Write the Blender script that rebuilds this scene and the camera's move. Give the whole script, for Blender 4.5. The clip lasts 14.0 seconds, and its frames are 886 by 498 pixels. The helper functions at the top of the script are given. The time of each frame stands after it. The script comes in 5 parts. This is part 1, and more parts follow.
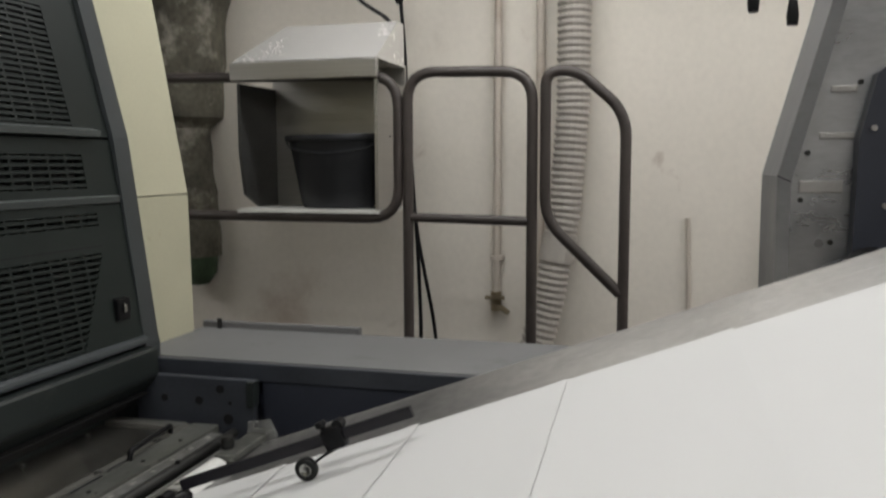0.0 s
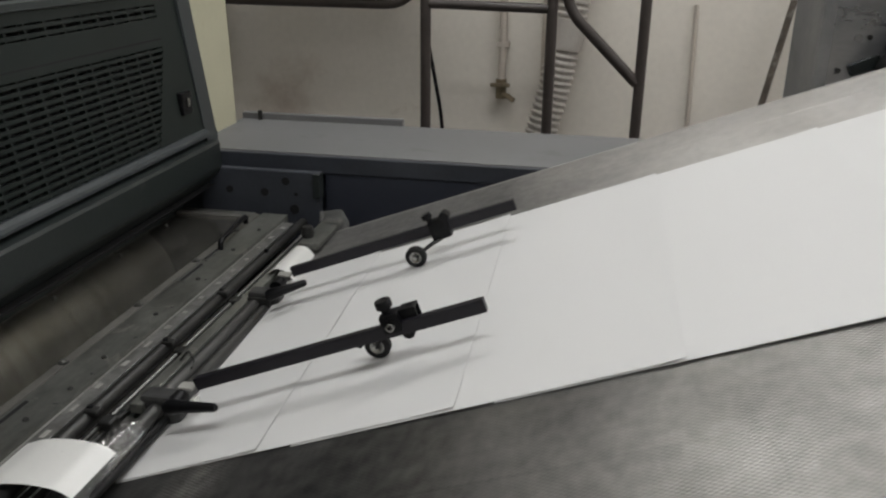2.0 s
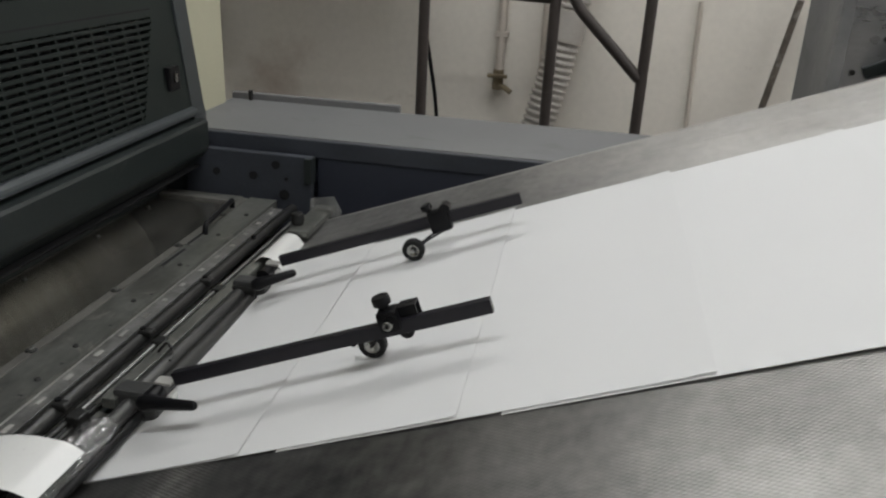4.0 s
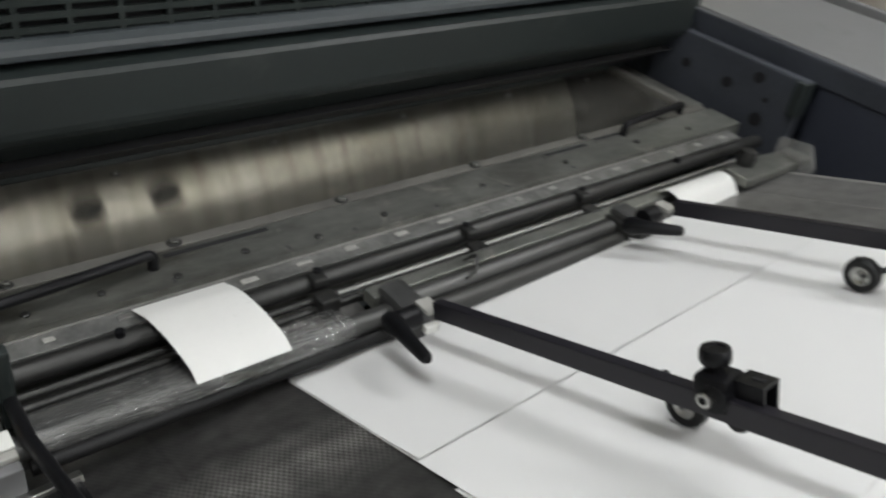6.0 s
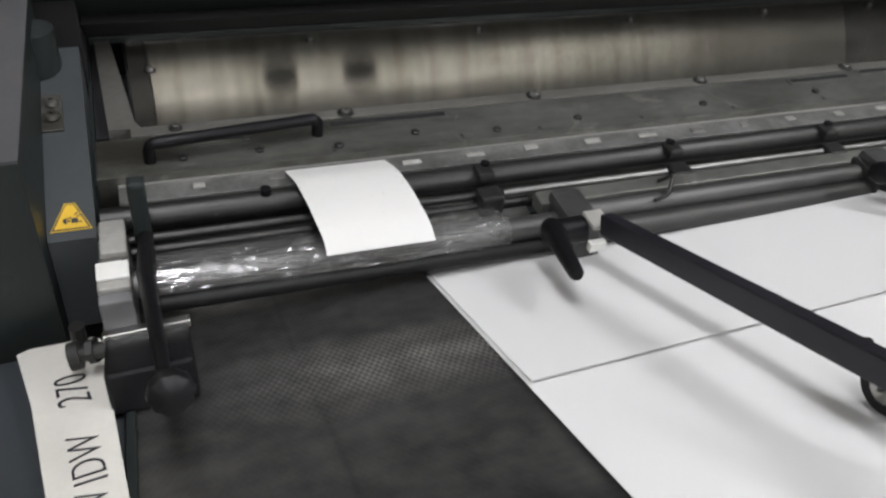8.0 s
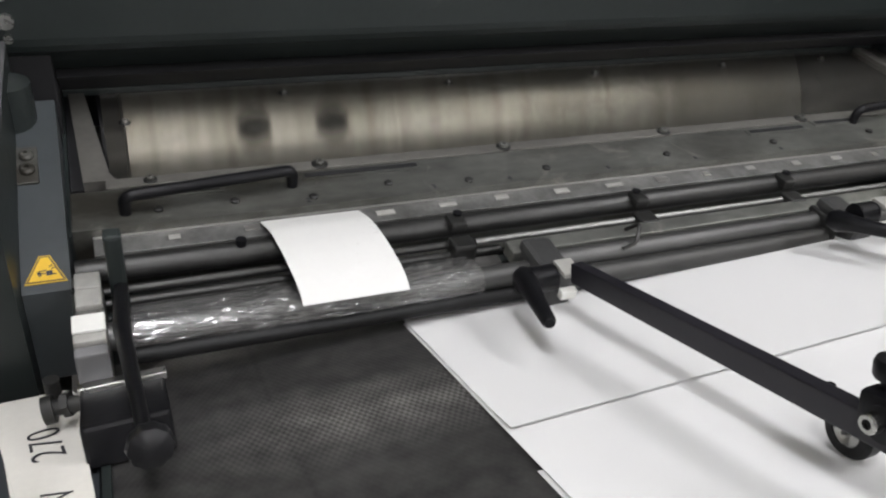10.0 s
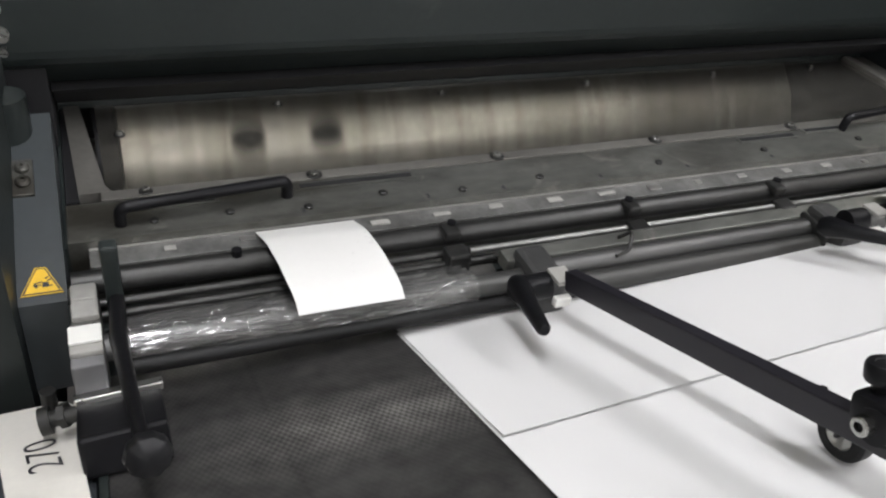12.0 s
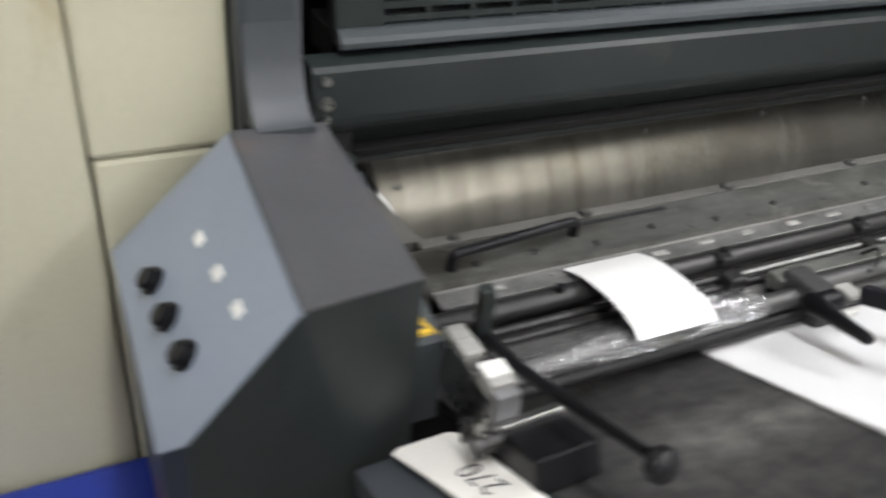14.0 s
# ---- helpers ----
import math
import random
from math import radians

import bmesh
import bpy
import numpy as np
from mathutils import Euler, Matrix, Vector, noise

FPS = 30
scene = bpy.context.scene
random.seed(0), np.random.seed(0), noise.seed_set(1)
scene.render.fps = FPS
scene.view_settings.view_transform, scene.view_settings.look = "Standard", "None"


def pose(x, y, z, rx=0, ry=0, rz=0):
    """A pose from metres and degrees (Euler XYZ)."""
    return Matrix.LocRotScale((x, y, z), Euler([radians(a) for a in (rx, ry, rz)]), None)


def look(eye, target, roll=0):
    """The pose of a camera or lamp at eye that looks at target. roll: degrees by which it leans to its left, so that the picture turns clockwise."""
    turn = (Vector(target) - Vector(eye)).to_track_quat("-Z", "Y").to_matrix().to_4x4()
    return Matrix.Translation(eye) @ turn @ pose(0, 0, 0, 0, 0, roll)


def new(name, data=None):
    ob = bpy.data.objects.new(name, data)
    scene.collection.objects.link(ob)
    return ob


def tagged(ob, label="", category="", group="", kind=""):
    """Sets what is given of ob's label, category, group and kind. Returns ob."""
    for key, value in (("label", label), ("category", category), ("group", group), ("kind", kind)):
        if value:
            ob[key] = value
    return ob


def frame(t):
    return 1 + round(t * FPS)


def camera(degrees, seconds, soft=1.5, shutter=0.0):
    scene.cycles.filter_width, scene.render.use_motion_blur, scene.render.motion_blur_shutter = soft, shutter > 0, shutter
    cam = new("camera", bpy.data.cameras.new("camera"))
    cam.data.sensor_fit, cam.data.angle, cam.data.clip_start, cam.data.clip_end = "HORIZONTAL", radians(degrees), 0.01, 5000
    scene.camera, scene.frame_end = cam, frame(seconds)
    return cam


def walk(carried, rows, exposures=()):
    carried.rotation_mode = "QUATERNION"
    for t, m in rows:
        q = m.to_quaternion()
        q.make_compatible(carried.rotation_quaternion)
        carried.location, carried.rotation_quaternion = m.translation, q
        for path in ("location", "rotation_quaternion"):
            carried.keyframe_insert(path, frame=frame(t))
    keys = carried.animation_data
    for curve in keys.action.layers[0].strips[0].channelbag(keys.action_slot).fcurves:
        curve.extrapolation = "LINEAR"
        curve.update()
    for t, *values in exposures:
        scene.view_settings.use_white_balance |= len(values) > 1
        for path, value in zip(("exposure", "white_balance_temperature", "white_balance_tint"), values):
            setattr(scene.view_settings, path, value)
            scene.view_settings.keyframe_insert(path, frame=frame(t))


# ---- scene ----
cam = camera(56.2, 14.0, soft=2.2, shutter=0.4)

PATH = [
    (0, (0.373, 0.412, 1.539), (-0.138, 2.335, 1.337), -0.2),
    (0.2, (0.38, 0.398, 1.574), (-0.123, 2.307, 1.256), -0.2),
    (0.5, (0.361, 0.401, 1.583), (-0.108, 2.273, 1.058), -0.2),
    (0.7, (0.343, 0.402, 1.574), (-0.102, 2.251, 0.954), 0.2),
    (1, (0.31, 0.394, 1.572), (-0.112, 2.224, 0.885), 0.4),
    (1.5, (0.222, 0.336, 1.584), (-0.176, 2.164, 0.877), 0.2),
    (2, (0.152, 0.292, 1.58), (-0.208, 2.127, 0.869), 0.5),
    (2.2, (0.137, 0.281, 1.578), (-0.198, 2.12, 0.866), 1.0),
    (4.3, (0.114, 0.405, 1.553), (-0.22, 2.236, 0.819), 3.5),
    (4.5, (0.133, 0.454, 1.555), (-0.321, 2.246, 0.792), 3.7),
    (5, (0.144, 0.558, 1.529), (-0.507, 2.22, 0.627), 5.8),
    (5.5, (0.094, 0.649, 1.5), (-0.747, 2.153, 0.487), 6.5),
    (5.8, (0.092, 0.706, 1.499), (-1.003, 1.995, 0.432), 8.2),
    (6, (0.088, 0.75, 1.49), (-1.119, 1.906, 0.392), 9.7),
    (6.2, (0.113, 0.796, 1.472), (-1.22, 1.802, 0.372), 6.8),
    (6.5, (0.11, 0.828, 1.458), (-1.247, 1.686, 0.266), 8.0),
    (7, (0.109, 0.851, 1.425), (-1.255, 1.465, 0.097), 7.8),
    (7.5, (0.089, 0.851, 1.411), (-1.245, 1.461, 0.052), 8.1),
    (8, (0.083, 0.846, 1.416), (-1.321, 1.471, 0.135), 7.4),
    (8.5, (0.086, 0.84, 1.422), (-1.342, 1.539, 0.208), 8.6),
    (9, (0.087, 0.838, 1.424), (-1.348, 1.55, 0.226), 8.7),
    (11.5, (0.089, 0.836, 1.427), (-1.363, 1.562, 0.257), 8.2),
    (12, (0.091, 0.835, 1.427), (-1.361, 1.565, 0.261), 8.2),
    (12.5, (0.091, 0.835, 1.428), (-1.358, 1.566, 0.259), 8.2),
    (13, (0.083, 0.824, 1.425), (-1.369, 1.559, 0.263), 7.9),
    (13.3, (0.073, 0.795, 1.427), (-1.374, 1.544, 0.267), 7.7),
    (13.5, (0.065, 0.755, 1.441), (-1.372, 1.511, 0.273), 7.9),
    (13.8, (0.055, 0.64, 1.443), (-1.42, 1.4, 0.327), 6.8),
    (14, (0.021, 0.53, 1.447), (-1.444, 1.321, 0.338), 5.7),
]
EXPOSURES = [(0.0, -0.62, 6280, 11), (1.0, -0.68, 6260, 11), (2.0, -0.65, 6220, 11), (5.0, -0.6, 6100, 10), (5.5, -0.52, 6100, 10), (6.0, -0.14, 6080, 10), (6.5, -0.04, 6060, 14), (7.5, 0.0, 6030, 14), (9.0, 0.1, 6070, 14), (13.0, 0.19, 6080, 14), (13.5, 0.26, 6070, 14), (14.0, 0.56, 6060, 13)]
walk(cam, [(t, look(e, g, r)) for t, e, g, r in PATH], EXPOSURES)


# ------------------------------------------------------------------ world and lights
world = bpy.data.worlds.new("hall")
world.use_nodes = True
world.node_tree.nodes["Background"].inputs[0].default_value = (0.75, 0.78, 0.8, 1)
world.node_tree.nodes["Background"].inputs[1].default_value = 0.05
scene.world = world

# x, y and power of the hanging tube lamps
TUBES = [(0.15, 0.80, 19), (0.15, 2.65, 27), (2.9, 0.80, 26), (2.9, 2.65, 34), (0.15, -1.6, 20), (-2.6, 1.2, 26)]


def ceiling_lamp(x, y, power):
    d = bpy.data.lights.new("tube_light", "AREA")
    d.shape, d.size, d.size_y, d.energy, d.color = "RECTANGLE", 1.9, 0.16, power, (1.0, 0.975, 0.93)
    ob = new("tube_light", d)
    ob.matrix_world = pose(x, y, 2.80)
    # uplight added above the housing for more bounce off the ceiling
    u = d.copy()
    u.energy = power * 0.45
    new("tube_light", u).matrix_world = pose(x, y, 2.875, 180)
    return ob


for tx, ty, power in TUBES:
    ceiling_lamp(tx, ty, power)


# ------------------------------------------------------------------ materials
def mat(name, base, rough=0.5, metal=0.0, vary=0.25, scale=6.0, fine=90.0, bump=0.05, dirt=None, dirt_at=0.62, stretch=(1, 1, 1), coat=0.0, spread=0.12, spec=0.5):
    """A paint, plastic or metal with cloudy tone, fine grain, uneven gloss and optional dirt."""
    m = bpy.data.materials.new(name)
    m.use_nodes = True
    nt = m.node_tree
    b = nt.nodes["Principled BSDF"]
    tc = nt.nodes.new("ShaderNodeTexCoord")
    mp = nt.nodes.new("ShaderNodeMapping")
    mp.inputs["Scale"].default_value = stretch
    nt.links.new(tc.outputs["Object"], mp.inputs["Vector"])
    big = nt.nodes.new("ShaderNodeTexNoise")
    big.inputs["Scale"].default_value, big.inputs["Detail"].default_value = scale, 6
    small = nt.nodes.new("ShaderNodeTexNoise")
    small.inputs["Scale"].default_value, small.inputs["Detail"].default_value = fine, 4
    for n in (big, small):
        nt.links.new(mp.outputs[0], n.inputs["Vector"])
    mix = nt.nodes.new("ShaderNodeMix")
    mix.data_type = "FLOAT"
    mix.inputs[0].default_value = 0.35
    nt.links.new(big.outputs["Fac"], mix.inputs[2])
    nt.links.new(small.outputs["Fac"], mix.inputs[3])
    ramp = nt.nodes.new("ShaderNodeValToRGB")
    ramp.color_ramp.elements[0].position, ramp.color_ramp.elements[1].position = 0.3, 0.7
    lo = [c * (1 - vary) for c in base]
    hi = [min(1, c * (1 + vary * 0.6)) for c in base]
    ramp.color_ramp.elements[0].color, ramp.color_ramp.elements[1].color = (*lo, 1), (*hi, 1)
    nt.links.new(mix.outputs[0], ramp.inputs[0])
    col = ramp.outputs[0]
    if dirt:
        dn = nt.nodes.new("ShaderNodeTexNoise")
        dn.inputs["Scale"].default_value, dn.inputs["Detail"].default_value, dn.inputs["Roughness"].default_value = scale * 0.45, 9, 0.65
        nt.links.new(mp.outputs[0], dn.inputs["Vector"])
        dr = nt.nodes.new("ShaderNodeValToRGB")
        dr.color_ramp.elements[0].position, dr.color_ramp.elements[1].position = dirt_at, min(1, dirt_at + 0.14)
        nt.links.new(dn.outputs["Fac"], dr.inputs[0])
        dm = nt.nodes.new("ShaderNodeMix")
        dm.data_type = "RGBA"
        nt.links.new(dr.outputs[0], dm.inputs[0])
        nt.links.new(col, dm.inputs[6])
        dm.inputs[7].default_value = (*dirt, 1)
        col = dm.outputs[2]
    nt.links.new(col, b.inputs["Base Color"])
    mr = nt.nodes.new("ShaderNodeMapRange")
    mr.inputs["To Min"].default_value, mr.inputs["To Max"].default_value = max(0.02, rough - spread), min(1, rough + spread)
    nt.links.new(mix.outputs[0], mr.inputs[0])
    nt.links.new(mr.outputs[0], b.inputs["Roughness"])
    b.inputs["Metallic"].default_value = metal
    b.inputs["Coat Weight"].default_value = coat
    b.inputs["Specular IOR Level"].default_value = spec
    if bump:
        bp = nt.nodes.new("ShaderNodeBump")
        bp.inputs["Strength"].default_value, bp.inputs["Distance"].default_value = bump, 0.004
        nt.links.new(small.outputs["Fac"], bp.inputs["Height"])
        nt.links.new(bp.outputs[0], b.inputs["Normal"])
    return m


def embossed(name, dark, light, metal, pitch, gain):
    """Steel sheet rolled with a lattice of tiny raised dots, oily in broad soft patches, with lamp sheen painted in
    upslope and in a rubbed band.
    """
    m = bpy.data.materials.new(name)
    m.use_nodes = True
    nt = m.node_tree
    b = nt.nodes["Principled BSDF"]
    tc = nt.nodes.new("ShaderNodeTexCoord")

    def cloud(scale, detail, lo, hi, to_lo, to_hi, stretch):
        mp = nt.nodes.new("ShaderNodeMapping")
        mp.inputs["Scale"].default_value = stretch
        nz = nt.nodes.new("ShaderNodeTexNoise")
        nz.inputs["Scale"].default_value, nz.inputs["Detail"].default_value = scale, detail
        mr = nt.nodes.new("ShaderNodeMapRange")
        mr.inputs["From Min"].default_value, mr.inputs["From Max"].default_value = lo, hi
        mr.inputs["To Min"].default_value, mr.inputs["To Max"].default_value = to_lo, to_hi
        nt.links.new(tc.outputs["Object"], mp.inputs[0])
        nt.links.new(mp.outputs[0], nz.inputs["Vector"])
        nt.links.new(nz.outputs["Fac"], mr.inputs[0])
        return mr.outputs[0]

    sep = nt.nodes.new("ShaderNodeSeparateXYZ")
    nt.links.new(tc.outputs["Object"], sep.inputs[0])

    def calc(op, *values, clamp=False):
        """One arithmetic node; sockets are linked, numbers are set."""
        n = nt.nodes.new("ShaderNodeMath")
        n.operation, n.use_clamp = op, clamp
        for i, v in enumerate(values):
            if isinstance(v, (int, float)):
                n.inputs[i].default_value = v
            else:
                nt.links.new(v, n.inputs[i])
        return n.outputs[0]

    broad = cloud(5.0, 4.0, 0.34, 0.68, 0.0, 1.0, (1.0, 0.6, 1.0))
    fine = cloud(55.0, 4, 0.3, 0.75, 0.0, 0.35, (1.0, 0.7, 1.0))
    drag = cloud(9.0, 5, 0.35, 0.7, 0.0, 0.5, (0.6, 7.0, 1.0))
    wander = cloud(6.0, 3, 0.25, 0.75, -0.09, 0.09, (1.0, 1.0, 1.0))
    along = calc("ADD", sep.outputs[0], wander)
    # sheen painted into the tone: paler upslope and in one rubbed band, darker between
    upslope_sheen = calc("MULTIPLY_ADD", along, 3.2, 0.15, clamp=True)
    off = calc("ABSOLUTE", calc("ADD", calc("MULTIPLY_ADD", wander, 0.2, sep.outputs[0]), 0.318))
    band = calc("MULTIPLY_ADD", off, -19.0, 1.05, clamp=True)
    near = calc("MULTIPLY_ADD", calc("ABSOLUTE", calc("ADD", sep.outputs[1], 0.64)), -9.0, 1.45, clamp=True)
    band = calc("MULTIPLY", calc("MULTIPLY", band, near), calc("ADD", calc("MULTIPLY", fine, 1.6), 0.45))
    # worn adds the painted upslope sheen to the rubbed band
    worn = calc("ADD", calc("MULTIPLY", upslope_sheen, gain), calc("MULTIPLY", band, 0.60), clamp=True)
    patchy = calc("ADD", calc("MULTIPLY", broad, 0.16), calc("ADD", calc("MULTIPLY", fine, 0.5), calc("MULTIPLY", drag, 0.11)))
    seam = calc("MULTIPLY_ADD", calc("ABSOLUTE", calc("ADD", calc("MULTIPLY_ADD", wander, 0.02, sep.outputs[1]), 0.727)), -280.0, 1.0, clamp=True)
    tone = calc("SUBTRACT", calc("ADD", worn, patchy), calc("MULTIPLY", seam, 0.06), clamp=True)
    # the lattice: bare metal on the raised net, oil left in the pits
    waves = [calc("SINE", calc("MULTIPLY", calc("MULTIPLY_ADD", sep.outputs[0], slant, sep.outputs[1]), 2 * math.pi / pitch)) for slant in (0.58, -0.58)]
    net = calc("ADD", waves[0], waves[1])
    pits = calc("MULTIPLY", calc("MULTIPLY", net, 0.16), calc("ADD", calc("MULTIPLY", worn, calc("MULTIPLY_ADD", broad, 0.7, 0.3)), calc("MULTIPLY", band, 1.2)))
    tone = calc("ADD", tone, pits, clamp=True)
    mix = nt.nodes.new("ShaderNodeMix")
    mix.data_type = "RGBA"
    mix.inputs[6].default_value, mix.inputs[7].default_value = (*dark, 1), (*light, 1)
    nt.links.new(tone, mix.inputs[0])
    nt.links.new(mix.outputs[2], b.inputs["Base Color"])
    nt.links.new(cloud(7.0, 4, 0.3, 0.7, 0.46, 0.30, (1.0, 1.0, 1.0)), b.inputs["Roughness"])
    b.inputs["Metallic"].default_value = metal
    bp = nt.nodes.new("ShaderNodeBump")
    bp.inputs["Distance"].default_value = 0.00045
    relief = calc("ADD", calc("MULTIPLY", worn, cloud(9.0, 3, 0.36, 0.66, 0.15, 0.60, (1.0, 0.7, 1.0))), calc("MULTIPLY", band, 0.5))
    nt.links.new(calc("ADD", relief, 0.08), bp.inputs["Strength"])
    nt.links.new(net, bp.inputs["Height"])
    nt.links.new(bp.outputs[0], b.inputs["Normal"])
    return m


def glass(name, tint, rough, alpha, haze=0.0, haze_color=(0.5, 0.5, 0.5), edge=0.9, grain=9):
    """Thin clear plastic: mostly see-through, with a weak gloss."""
    m = bpy.data.materials.new(name)
    m.use_nodes = True
    nt = m.node_tree
    out = nt.nodes["Material Output"]
    nt.nodes.remove(nt.nodes["Principled BSDF"])
    tr = nt.nodes.new("ShaderNodeBsdfTransparent")
    tr.inputs[0].default_value = (*tint, 1)
    gl = nt.nodes.new("ShaderNodeBsdfGlossy")
    gl.inputs["Roughness"].default_value = rough
    lw = nt.nodes.new("ShaderNodeLayerWeight")
    lw.inputs[0].default_value = 0.5
    fr = nt.nodes.new("ShaderNodeMath")
    fr.operation = "POWER"
    fr.inputs[1].default_value = 5.0
    nt.links.new(lw.outputs["Facing"], fr.inputs[0])
    ad = nt.nodes.new("ShaderNodeMath")
    ad.operation = "MULTIPLY_ADD"
    ad.inputs[1].default_value, ad.inputs[2].default_value = edge, alpha
    nt.links.new(fr.outputs[0], ad.inputs[0])
    mx = nt.nodes.new("ShaderNodeMixShader")
    nt.links.new(ad.outputs[0], mx.inputs[0])
    nt.links.new(tr.outputs[0], mx.inputs[1])
    nt.links.new(gl.outputs[0], mx.inputs[2])
    nt.links.new(mx.outputs[0], out.inputs[0])
    if haze:
        tc = nt.nodes.new("ShaderNodeTexCoord")
        mp = nt.nodes.new("ShaderNodeMapping")
        mp.inputs["Scale"].default_value = (3, 1.2, 1)
        nz = nt.nodes.new("ShaderNodeTexNoise")
        nz.inputs["Scale"].default_value, nz.inputs["Detail"].default_value, nz.inputs["Roughness"].default_value = grain, 7, 0.65
        mr = nt.nodes.new("ShaderNodeMapRange")
        mr.inputs["From Min"].default_value, mr.inputs["From Max"].default_value = 0.3, 0.7
        mr.inputs["To Min"].default_value, mr.inputs["To Max"].default_value = haze * 0.35, haze * 1.65
        df = nt.nodes.new("ShaderNodeBsdfDiffuse")
        df.inputs[0].default_value = (*haze_color, 1)
        m2 = nt.nodes.new("ShaderNodeMixShader")
        nt.links.new(tc.outputs["Object"], mp.inputs[0])
        nt.links.new(mp.outputs[0], nz.inputs["Vector"])
        nt.links.new(nz.outputs["Fac"], mr.inputs[0])
        nt.links.new(mr.outputs[0], m2.inputs[0])
        nt.links.new(mx.outputs[0], m2.inputs[1])
        nt.links.new(df.outputs[0], m2.inputs[2])
        nt.links.new(m2.outputs[0], out.inputs[0])
    return m


def glow(name, color, strength):
    m = bpy.data.materials.new(name)
    m.use_nodes = True
    b = m.node_tree.nodes["Principled BSDF"]
    b.inputs["Emission Color"].default_value = (*color, 1)
    b.inputs["Emission Strength"].default_value = strength
    return m


